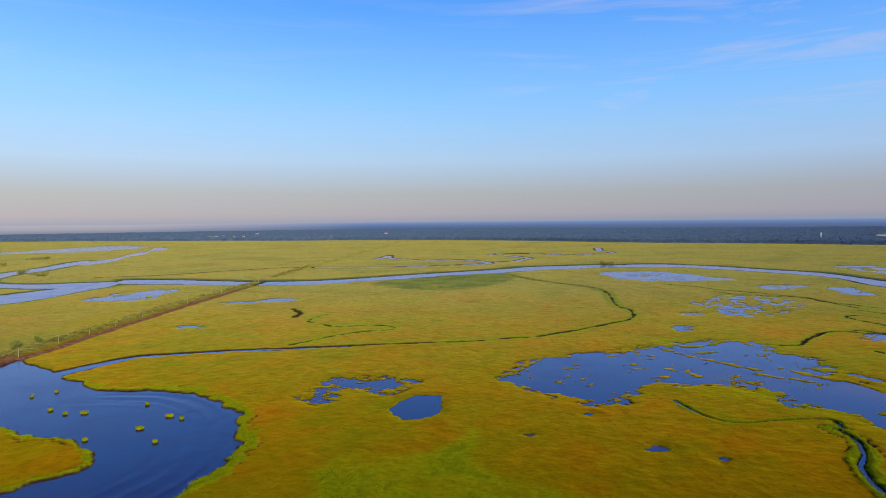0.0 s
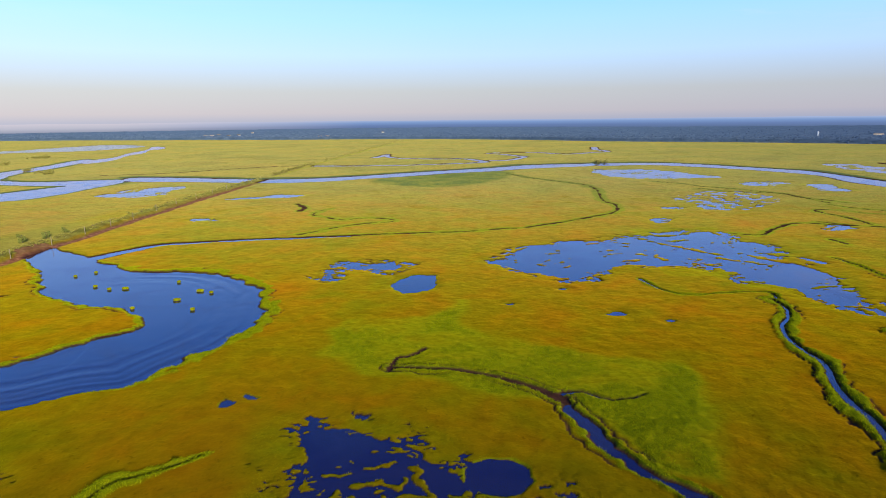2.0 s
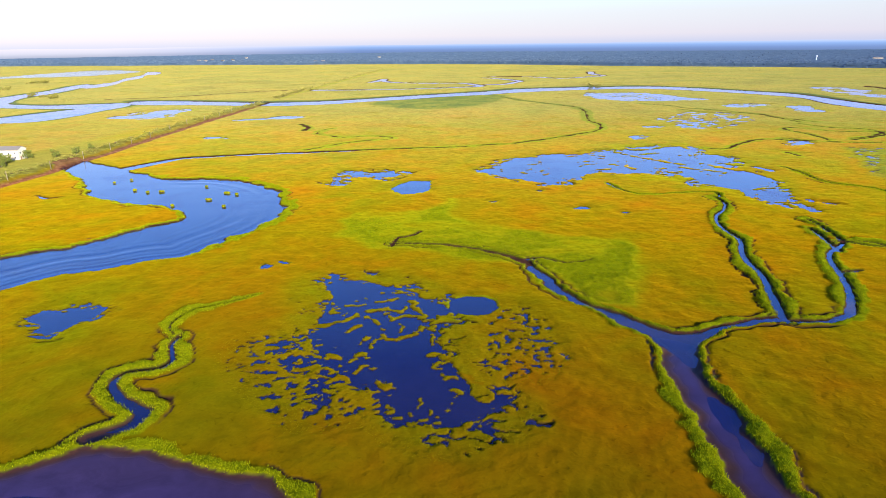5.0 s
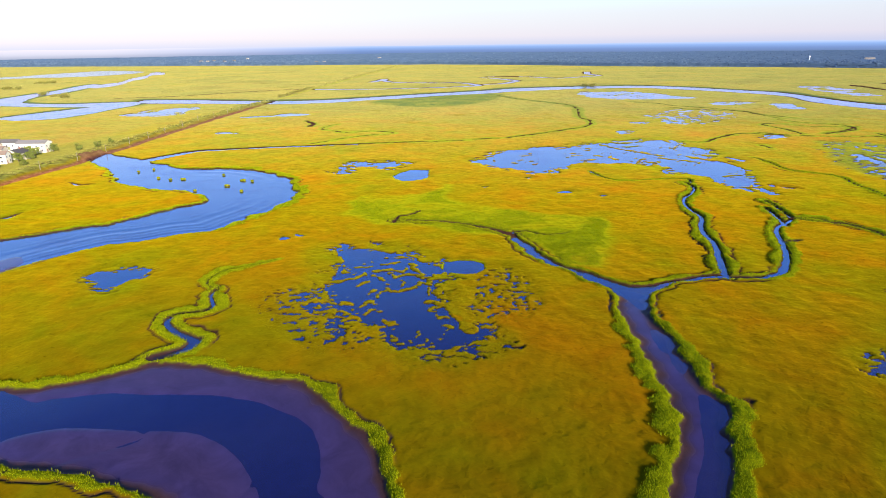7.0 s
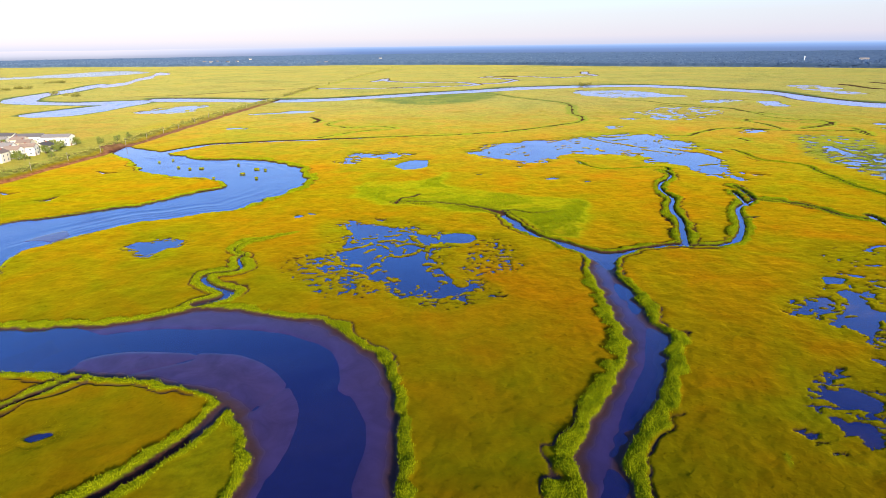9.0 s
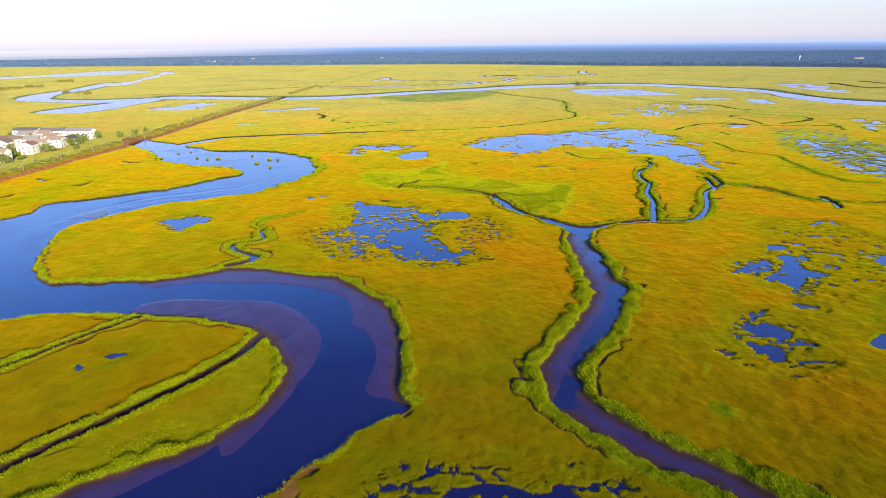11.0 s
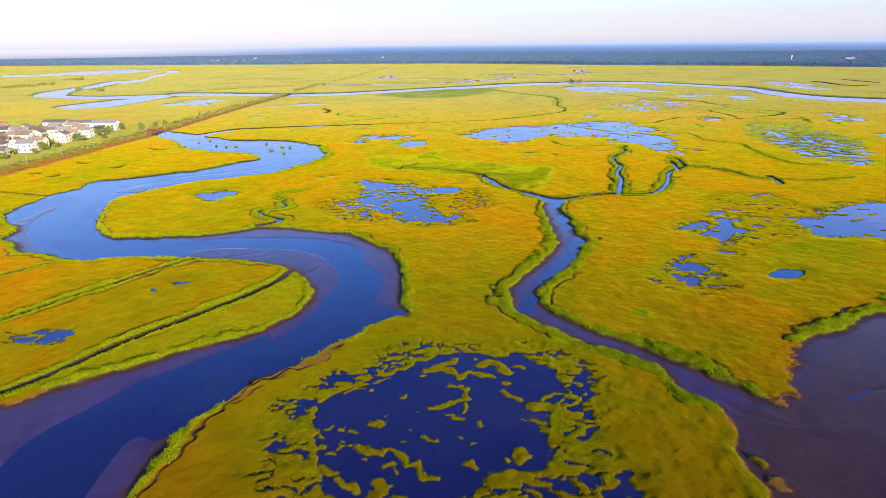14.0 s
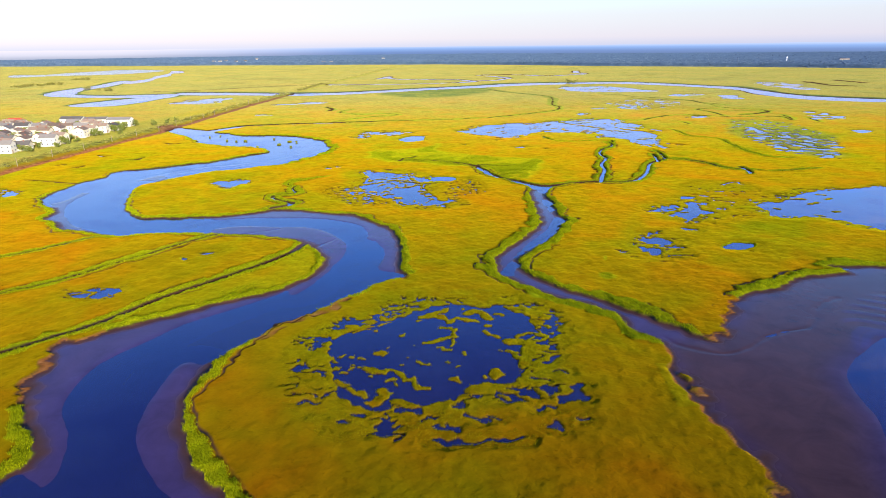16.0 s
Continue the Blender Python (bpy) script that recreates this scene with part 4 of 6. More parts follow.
    def islets(self, strokes):
        """Grassy islets in a pool, each a lumpy stroke of some width."""
        for width, points in strokes:
            line = np.array(points, float)
            k = self.near(line, width + 3)
            if not len(k):
                continue
            x, y = self.x[k], self.y[k]
            broken = 1.2 * step(150, 200, y) * vnoise(x, y, 4.5, 76)
            d = line_distance(x + 0.45 * vnoise(x, y, 1.2, 61), y + 0.55 * vnoise(x, y, 1.3, 62), line, False)[0] - 0.5 * width * (1 + broken + (0.45 + 0.25 * (width > 1.8)) * vnoise(x, y, 1.9, 63))
            self.water[k] = np.minimum(self.water[k], 1.1 * d)
            self.lush[k] = np.minimum(np.maximum(self.lush[k], 0.25), 0.55 + d)

    def gaps(self, strokes):
        """Open slits of water between the tussocks round a pool."""
        for width, points in strokes:
            line = np.array(points, float)
            k = self.near(line, width + 3)
            if not len(k):
                continue
            x, y = self.x[k], self.y[k]
            d = 0.37 * width * (1 + 0.5 * vnoise(x, y, 1.5, 64)) - line_distance(x + 0.8 * vnoise(x, y, 1.5, 65), y + 0.8 * vnoise(x, y, 1.5, 66), line, False)[0]
            self.water[k] = np.maximum(self.water[k], 1.2 * d)
            self.low[k] = np.maximum(self.low[k], step(-3.5, -1.0, d))

    def scar(self, points, reach, gaps=0.0, share=1.0):
        """An eroded bank with no tall grass and an edge of bare brown earth."""
        line = np.array(points, float)
        k = self.near(line, reach + 4)
        d = line_distance(self.x[k], self.y[k], line, False)[0] + 1.4 * vnoise(self.x[k], self.y[k], 4, 67)
        self.worn[k] = np.maximum(self.worn[k], share * step(reach + 1.5, reach - 1.5, d) * (1 - gaps * step(-0.1, 0.25, vnoise(self.x[k], self.y[k], 9, 78))))

    def speckle(self, points, spread=0.2, scale=2.0, fringe=8.0, muddy=False):
        """Scattered small pools inside an outline."""
        k, d = self.signed(points, fringe + 4)
        x, y = self.x[k], self.y[k]
        self.low[k] = np.maximum(self.low[k], step(-fringe, 0, d))
        p = vnoise(x, y, 4.0 * scale, 33) + 0.5 * vnoise(x, y, 1.8 * scale, 34)
        fade = step(-fringe, fringe * 0.4, d)
        self.water[k] = np.maximum(self.water[k], -0.55 + 1.1 * step(spread, spread + 0.3, p * fade - 0.5 * (1 - fade)))
        if muddy:
            self.flat[k] = np.maximum(self.flat[k], step(-0.1, 0.2, vnoise(x, y, 14, 45)) * (fade > 0.2))
            self.film[k] = np.where(fade > 0.2, 1.0, self.film[k])
            self.silt[k] = np.maximum(self.silt[k], 0.8 * fade)
            self.bare[k] = np.maximum(self.bare[k], 0.35 * fade * step(spread - 0.2, spread - 0.06, p))

    def mudflat(self, points, share=1.0, sunk=0.0):
        """A mudflat just above the water, wet enough to mirror the sky; browner with more share."""
        k, d = self.signed(points, 12, True)
        d = d + 1.6 * vnoise(self.x[k], self.y[k], 14, 44)
        self.flat[k] = np.maximum(self.flat[k], step(-9.0, 1.0, d))
        self.sunk[k] = np.maximum(self.sunk[k], sunk * (d > -10))
        self.film[k] = np.where(d > -10, 1.0, self.film[k])
        self.silt[k] = np.maximum(self.silt[k], share * step(-6, 7, d))

    def green(self, points, soft=3.0, share=0.7, murky=0.0):
        k, d = self.signed(points, 8)
        x, y = self.x[k], self.y[k]
        g = step(-soft, soft * 1.6, d + min(soft, 5) * vnoise(x, y, 14, 11)) * share * np.clip(0.9 + 0.35 * vnoise(x, y, 16, 12) + 0.25 * vnoise(x, y, 5, 13), 0, 1.1)
        self.tint[k] = np.maximum(self.tint[k], g)
        self.murk[k] = np.maximum(self.murk[k], murky * g)

    def hem(self, points, reach):
        """A belt of dark sedge along a far bank."""
        line = curve_through(points, False)
        k = self.near(line, reach * 2)
        d = line_distance(self.x[k], self.y[k], line, False)[0] + 0.4 * reach * vnoise(self.x[k], self.y[k], 40, 77)
        g = step(reach, reach * 0.6, d)
        self.tint[k] = np.maximum(self.tint[k], g)
        self.murk[k] = np.maximum(self.murk[k], g)

    def streaks(self, points, body_points):
        """Curved ridges of mud that follow the bank."""
        k, d = self.signed(points, 4)
        line = curve_through(body_points, True)
        bank = line_distance(self.x[k], self.y[k], line, True)[0]
        wave = np.sin(bank * 1.25 + 0.5 * vnoise(self.x[k], self.y[k], 40, 14)) + 0.25 * vnoise(self.x[k], self.y[k], 50, 15)
        self.ridge[k] = np.maximum(self.ridge[k], step(-1, 3, d) * step(0.0, 0.8, wave))


def lay_plan(f):
    for p in (BAY_SCAR, POINT_SCAR, WEST_SCAR):
        f.scar(p, 5.0)
    f.scar(BANK_SCAR, 4.0, 0.6, 0.72)
    f.body(RIVER_EAST + RIVER_WEST, 3.0)
    f.body(CREEK_LEFT + CREEK_RIGHT, 4.6)
    f.islets([(1.7, [(77.7, -126.3), (78.3, -127.6)]), (2.1, [(78, -131.4), (79.2, -133.2)])])
    f.stream(BRANCH_A, (2.4, 1.9, 1.5, 1.3, 1.0), 3.8, 0.25)
    f.stream(BRANCH_LINK, (3.0, 2.2, 2.2), 2.2)
    f.stream(BRANCH_B, (2.4, 1.9, 1.6, 1.2, 0.9), 3.6, 0.25)
    f.stream(BRANCH_C, (1.2, 1.0, 0.6), 3.2, 0.0, True)
    f.stream(BRANCH_TIP, (1.1, 1.2, 1.5, 2.8), 2.2, 0.3, True)
    f.stream(BRANCH_TIP_B, (1.8, 0.9, 0.5), 1.5)
    f.stream(CREEK_WEST, (3.2, 3.0, 1.8, 1.2, 1.0, 0.8), 3.6, 0.2)
    f.stream(LUSH_WEST, (0.3, 0.2), 3.0)
    f.stream(LUSH_LAKE, (1.6, 0.6, 0.5, 0.8, 1.2), 2.0)
    f.stream(DITCH_A, (2.4, 2.4, 2.2, 2.2, 2.0), 2.7, 0.0, True)
    f.stream(DITCH_B, (1.6, 1.4, 1.4), 2.5, 0.0, True)
    f.stream(DITCH_C, (1.3, 1.2), 1.9, 0.0, True)
    f.stream(DITCH_D, (1.6, 1.0))
    f.stream(SIDE_CREEK[:7], (9.0, 6.0, 4.0, 3.0, 2.4), 4.0, 2.0)
    f.stream(SIDE_CREEK[6:], (2.2, 1.4, 1.3, 1.2, 1.2), 5.0, 0.3, True)
    f.stream(SIDE_BROKEN, (1.4, 0.8, 1.2, 0.8, 1.2), 7.0, 0.3, True)
    f.stream(MEANDER, (0.8, 0.6, 0.9, 0.6, 0.9), 5.5, 0.3, True)
    f.stream(MEANDER_TOP, (2.0, 1.6), 4.5, 1.5, True)
    f.pool(POND_MID, -0.45, 13.0, spread=0.46, rich=0.32)
    f.speckle(WEST_TUSSOCKS, 0.30, 0.36, 5.0)
    for p in (ISLETS_MID_A, ISLETS_MID_B, ISLETS_MID_C):
        f.islets(p)
    f.body(POND_ROUND, 1.2)
    f.pool(POND_NEAR, -3.0, 14.0, spread=0.46, rich=0.4)
    for p in (GAPS_NEAR_A, GAPS_NEAR_B,):
        f.gaps(p)
    for p in (ISLETS_NEAR_A, ISLETS_NEAR_B, ISLETS_NEAR_C, ISLETS_NEAR_RIM_A, ISLETS_NEAR_RIM_B):
        f.islets(p)
    f.body(POND_PAIR_A, 1.2)
    f.pool(POND_PAIR_B, 0.1, 12.0, spread=0.3)
    f.pool(POND_PAIR_C, 0.0, 12.0, spread=0.3)
    f.pool(LAKE, -0.40, 10.0, scale=1.6, spread=0.36, rich=0.15)
    f.gaps(GAPS_LAKE)
    for p in (ISLETS_LAKE_A, ISLETS_LAKE_B):
        f.islets(p)
    f.pool(POND_WEST, -0.1, 6.0)
    for p in (POND_EAST_A, POND_EAST_B, POND_EAST_C, POND_EAST_F):
        f.pool(p, -3.0, 11.0, spread=0.46, rich=0.3)
    f.gaps([(2.2, CRESCENT), (2.4, [(136, 36), (139, 35.5)]), (2.0, [(146, 45.5), (149, 45)]), (2.4, [(139, 27.5), (146, 24.5)]), (2.2, [(112, -17), (116, -19)]), (1.4, [(97, -48.5), (104, -48.5)])])
    f.islets([(1.2, [(118, 6), (120.5, 7)]), (1.1, [(114.5, 11.5), (115.5, 11.5)])])
    f.body(POND_EAST_D, 1.3)
    f.speckle(EAST_TUSSOCKS, 0.62, 0.42, 5.0)
    f.pool(LAKE_EAST, -3.0, 9.0, spread=0.42, rich=0.35)
    f.islets(ISLETS_EAST)
    f.pool(POND_DITCH, 0.0, 4.5)
    f.pool(EDGE_POOL, 0.0, 4.0)
    f.speckle(MID_SPECKLE, 0.27, 0.36, 5.0)
    f.speckle(MUD_POOLS, -0.05, 1.15, 12.0, True)
    f.speckle(EAST_SPECKLE, 0.0, 2.2)
    for p in (PUDDLE_A, PUDDLE_B, PUDDLE_C, PUDDLE_D, PUDDLE_E, PUDDLE_F, PUDDLE_G,
              PUDDLE_M, PUDDLE_N, POND_EAST_E, EAST_POOL):
        f.body(p, 0.8)
    for p in (SLIT_A, SLIT_B, SLIT_C, SLIT_D, SLIT_E):
        f.stream(p, (1.0, 3.0, 1.0))
    f.body(FAR_RIVER_N + FAR_RIVER_S, 0.0, 4.0, 3.0)
    f.hem(FAR_RIVER_N, 22.0)
    f.hem(FAR_LOOP, 9.0)
    f.hem(FAR_MEANDER, 12.0)
    for p in (FAR_LOOP, FAR_MEANDER, FAR_STRIP, FAR_BLUE):
        f.body(p)
    for p in (FAR_POOL_A, FAR_POOL_B, FAR_POOL_C, FAR_POOL_D, FAR_POOL_E, FAR_POOL_F, FAR_POOL_G, FAR_POOL_H, FAR_POOL_I, FAR_POOL_J, FAR_POOL_L):
        f.pool(p, 0.15, 9.0, scale=3.6, spread=0.36)
    f.speckle(FAR_POOL_K, -0.2, 4.5, 14.0)
    f.speckle(SPECKLE, 0.12, 1.4, 12.0)
    for p in (FAR_SNAKE_A, FAR_SNAKE_B, FAR_SNAKE_C, FAR_SNAKE_D):
        f.stream(p, (10.0, 12.0, 9.0, 15.0), 0.0, 5.0)
    f.stream(FAR_DITCH, (1.0, 1.0), 0.0, 3.0, True)
    for p in (EAST_CREEK_A, EAST_CREEK_B, EAST_CREEK_C, EAST_CREEK_E, EAST_CREEK_F, EAST_CREEK_G, EAST_CREEK_H, EAST_CREEK_I, EAST_CREEK_J, EAST_CREEK_K):
        f.stream(p, (0.7, 1.1, 0.7), 4.5, 0.5, True)
    f.stream(EAST_CREEK_D, (0.5, 0.2, 0.2), 3.2, 0.2)
    f.stream(GREEN_LINE, (0.7, 0.5, 0.3, 0.3, 0.4), 2.6, 0.3, True)
    f.stream(SLOUGH, (2.6, 2.2, 1.4), 1.8, 0.6)
    f.stream(STUB_A, (1.6, 0.8), 3.0, 0.3)
    f.stream(STUB_B, (1.6, 0.9), 1.5, 0.2)
    f.stream(NORTH_CREEK_A, (7.0, 4.0, 7.0), 0.0, 5.0, True)
    f.stream(NORTH_CREEK_B, (6.0, 5.0), 0.0, 5.0, True)
    f.stream(SEDGE_BRANCH, (0.5, 0.8, 0.5), 0.0, 0.4, True)
    f.speckle(SEDGE_EAST, 0.42, 0.9, 8.0, True)
    for p in (FLAT_BEND, FLAT_EAST, FLAT_SOUTH, FLAT_WEST, FLAT_CREEK, FLAT_MOUTH, FLAT_RIM, FLAT_INNER, FLAT_EDGE):
        f.mudflat(p, 0.34)
    for p in (FLAT_TIP, FLAT_OUTER):
        f.mudflat(p, 0.3, 1.0)
    f.mudflat(FLAT_BAY)
    f.mudflat(FAR_BLUE, 0.3)
    f.streaks(RIPPLES, DEEP_BAY)
    f.green(GREEN_FLAT, 2.6, 0.76)
    f.green(WEDGE, 1.5, 0.62)
    f.green(TUSSOCK_A, 0.7, 1.0)
    f.green(TUSSOCK_B, 0.7, 1.0)
    f.green(ISLAND, 5.0, 0.9, 0.9)
    f.green(MUD_POOLS, 6.0, 0.8, 0.8)
    f.green(SEDGE_EAST, 6.0, 0.75, 0.6)


def causeway_x(y):
    return np.interp(y, (0, 80, 250, 460, 920, 2100), (-246, -244, -240, -252, -264, -264))


WOOD_X, WOOD_Y = (-6000, -2101, -1023, -134, 526, 1066, 1700, 6000), (2600, 2460, 2330, 2230, 1830, 1520, 1350, 900)


def heights(f):
    """Ground height and the shares of mud, lush grass, bare soil and woodland."""
    x, y, w = f.x, f.y, f.water
    far = step(300, 900, y)
    top = 0.55 - 0.2 * far + 0.18 * vnoise(x, y, 17, 21) + (1 - far) * (0.10 * vnoise(x, y, 3.1, 22) + 0.08 * vnoise(x, y, 1.4, 23))
    top = top * (1 - 0.55 * f.low) + 0.05 * step(60, -40, y) * vnoise(x, y, 1.3, 54) + f.low * (0.10 * vnoise(x, y, 1.7, 71) + 0.07 * vnoise(x, y, 0.9, 72))
    crest = f.lush * (1 - f.low) * (1 - 0.8 * step(120, 320, y)) * (0.36 + 0.16 * vnoise(x, y, 3.4, 24) + 0.2 * vnoise(x, y, 1.5, 25))
    top = top + crest * step(0.1, 1.5, -w)
    bed = np.where(f.shelf > 0, 0.05 - 0.13 * np.clip(w, 0, 9), -0.25 - 0.14 * np.clip(w, 0, 8))
    rut = np.minimum.reduce([line_distance(x, y, curve_through(p, False), False)[0] for p in (RUT, RUT_BEND, RUT_SIDE)])
    shoal = 0.07 - 0.15 * f.sunk + 0.02 * vnoise(x, y, 9, 26) + 0.012 * vnoise(x, y, 2, 27) - 0.058 * step(0.9, 0.2, rut + 0.4 * vnoise(x, y, 3, 37))
    bed = bed + (np.maximum(shoal, bed) - bed) * f.flat
    bed = bed + 0.025 * f.ridge * (f.flat > 0.5)
    bed = np.where(f.ridge > 0.05, np.maximum(bed, -0.09 + 0.072 * f.ridge), bed)
    bank = step(-0.4, 0.3, w)
    z = top * (1 - bank) + bed * bank
    mud = np.maximum(step(-0.22, 0.0, w), f.bare)
    z = np.where((w < 0) & (f.bare > 0), z * (1 - 0.65 * f.bare), z)
    cx = x - causeway_x(y)
    # the old causeway with its bare eastern edge
    ridge = step(7.5, 4.0, np.abs(cx + 5)) * step(20, 60, y) * step(2120, 2060, y) * (1 - step(694, 700, y) * step(738, 732, y))
    z = np.maximum(z, ridge * (1.6 + 0.5 * vnoise(x, y, 7, 28)) * np.where(ridge > 0, 1, 0) - 0.2)
    edge = cx + 1.5 * vnoise(x, y, 12, 29)
    soil = step(-1.5, 0.5, edge) * step(7.0, 4.5, edge) * step(40, 80, y) * step(700, 560, y)
    track = step(1.6, 0.9, np.abs(cx + 17 + 1.2 * vnoise(x, y, 40, 30))) * step(40, 80, y) * step(420, 330, y) * 0.6
    soil = np.maximum(soil, track)
    soil = np.maximum(soil, 0.85 * (f.worn > 0.6) * f.worn * step(-1.0, -0.3, w + 0.8 * vnoise(x, y, 2.6, 68)) * step(0.9, 0.2, w))
    z = np.where((soil > 0.2) & (w < 0), np.maximum(z * (1 - 0.6 * soil), 0.12), z)
    lush = np.maximum(f.lush, 0.5 * step(-7.0, -5.0, edge - 5) * step(-3.0, -4.5, edge - 5))
    hedge = step(-19, -15, edge) * step(-1.0, -4.0, edge) * step(40, 90, y) * step(690, 640, y)
    z = z + hedge * (1.0 + 0.8 * vnoise(x, y, 4, 38) + 0.5 * vnoise(x, y, 1.8, 39))
    verge = step(-60, -44, edge) * step(-1, -4, edge) * step(30, 70, y) * step(480, 330, y)
    f.tint[:] = np.maximum(f.tint, np.maximum(0.45 * hedge, 0.35 * verge))
    f.dull = np.maximum(np.maximum(0.6 * hedge, 0.6 * verge), f.murk)
    mud = mud * (1 - np.maximum(soil * (w < 0), step(0.15, 0.5, z) * ridge))
    soil = np.maximum(soil, 0.8 * ridge * step(600, 560, y) * (w > -3))
    # the low rise under the woods
    inland = y - np.interp(x, WOOD_X, WOOD_Y) - 25 * vnoise(x, x * 0, 260, 40)
    wood = step(-20, 20, inland)
    z = z + 2.0 * step(20, 90, inland)
    return z, mud * (1 - wood), lush * (1 - wood), soil, wood, np.clip(f.tint, 0, 1) * (1 - 0.8 * f.lush), (np.maximum(f.silt, step(3.0, 0.3, w)) - 0.5 * f.ridge) * (f.film > 0), np.maximum(f.film * step(0.3, 0.8, mud) * (0.4 + 0.6 * step(0.2, np.where(y > 150, 0.6, 3.5), w)), step(0.05, 0.25, f.ridge))


def ground_grid():
    ys = [-1500, -900, -640, -520, -450, -410] + list(np.arange(-390, -179.5, 3.5))
    y = -179.4
    while y < 2900:
        ys.append(y)
        d = y + 8
        y += 0.34 if y < -85 else 0.46 if y < 8 else 0.40 if y < 95 else 0.58 if y < 200 else max(0.58, 0.66 * d * d / 72000)
    ys += list(np.linspace(ys[-1] + 60, 4850, 14))
    ys = np.array(ys)
    s = np.linspace(-1, 1, 700)
    s = 0.58 * s + 0.42 * s ** 3
    half = 0.84 * np.clip(ys + 240, 60, None) + 36
    x = 15 + half[:, None] * s[None, :]
    reach = np.array([0.06, 0.2, 0.5, 1.0])
    edge = np.maximum(5200 - half, 200)
    right = x[:, -1:] + edge[:, None] * reach
    left = (x[:, :1] - edge[:, None] * reach)[:, ::-1]
    x = np.hstack([left, x, right])
    return x, np.repeat(ys[:, None], x.shape[1], 1)


def mesh_from_arrays(name, verts, faces, material):
    """A mesh from arrays of vertices (n, 3) and faces (m, 3 or 4)."""
    me = bpy.data.meshes.new(name)
    k = faces.shape[1]
    me.vertices.add(len(verts))
    me.vertices.foreach_set("co", np.ascontiguousarray(verts, np.float32).ravel())
    me.loops.add(faces.size)
    me.loops.foreach_set("vertex_index", np.ascontiguousarray(faces, np.int32).ravel())
    me.polygons.add(len(faces))
    me.polygons.foreach_set("loop_start", np.arange(0, faces.size, k, dtype=np.int32))
    me.update(calc_edges=True)
    me.materials.append(material)
    return me


# ---- ground and water ----
gx, gy = ground_grid()
rows_n, cols_n = gx.shape
field = Field(gx.ravel(), gy.ravel())
lay_plan(field)
gz, mud_share, lush_share, soil_share, wood_share, reed_share, silt_share, film_share = heights(field)
index = np.arange(rows_n * cols_n).reshape(rows_n, cols_n)
quads = np.stack([index[:-1, :-1], index[:-1, 1:], index[1:, 1:], index[1:, :-1]], -1).reshape(-1, 4)
ground_mesh = mesh_from_arrays("ground", np.stack([field.x, field.y, gz], -1), quads, MARSH)
# inland rises with distance and westward, bringing in the haze-tinted grass
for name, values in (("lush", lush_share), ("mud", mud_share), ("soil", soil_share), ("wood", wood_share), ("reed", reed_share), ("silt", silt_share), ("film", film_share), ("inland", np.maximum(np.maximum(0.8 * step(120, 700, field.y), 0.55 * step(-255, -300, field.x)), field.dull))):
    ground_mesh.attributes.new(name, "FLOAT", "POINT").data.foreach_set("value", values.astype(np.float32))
ground_mesh.polygons.foreach_set("use_smooth", np.ones(len(quads), bool))
ground = tagged(new("ground", ground_mesh), "yellow-green salt marsh meadow cut by tidal creeks, pools and mudflats", "marsh", kind="structure")



def water_sheet():
    """The level of the water, with smooth lines of current that follow the outer bank of the river's bend."""
    lines = lambda lo, hi, pitch, ends: np.concatenate([ends[0], np.arange(lo, hi, pitch), ends[1]])
    xs = lines(-176, -70, 0.8, ((-5200, -600, -250), (0, 400, 5200)))
    ys = lines(40, 238, 0.8, ((-1500, -200, 0), (400, 900, 3000)))
    x, y = [a.ravel() for a in np.meshgrid(xs, ys)]
    d = line_distance(x, y, curve_through(RIVER_EAST[3:20], False), False)[0]
    along = 0.045 * (y - 0.7 * x)
    swell = 0.048 * vnoise(d, along * 2.0, 2.3, 83) + 0.020 * vnoise(d, along, 1.1, 84) + 0.012 * vnoise(x, y, 3.5, 85)
    z = swell * step(0.5, 3.0, d) * step(34, 16, d) * step(44, 60, y) * step(236, 228, y) * step(-172, -150, x) * step(-72, -76, x)
    index = np.arange(x.size).reshape(len(ys), len(xs))
    quads = np.stack([index[:-1, :-1], index[:-1, 1:], index[1:, 1:], index[1:, :-1]], -1).reshape(-1, 4)
    me = mesh_from_arrays("water", np.stack([x, y, z], -1), quads, WATER)
    me.polygons.foreach_set("use_smooth", np.ones(len(quads), bool))
    return me


water_mesh = water_sheet()
water = tagged(new("water", water_mesh), "calm dark blue tidal water in creeks and pools", "water", kind="structure")

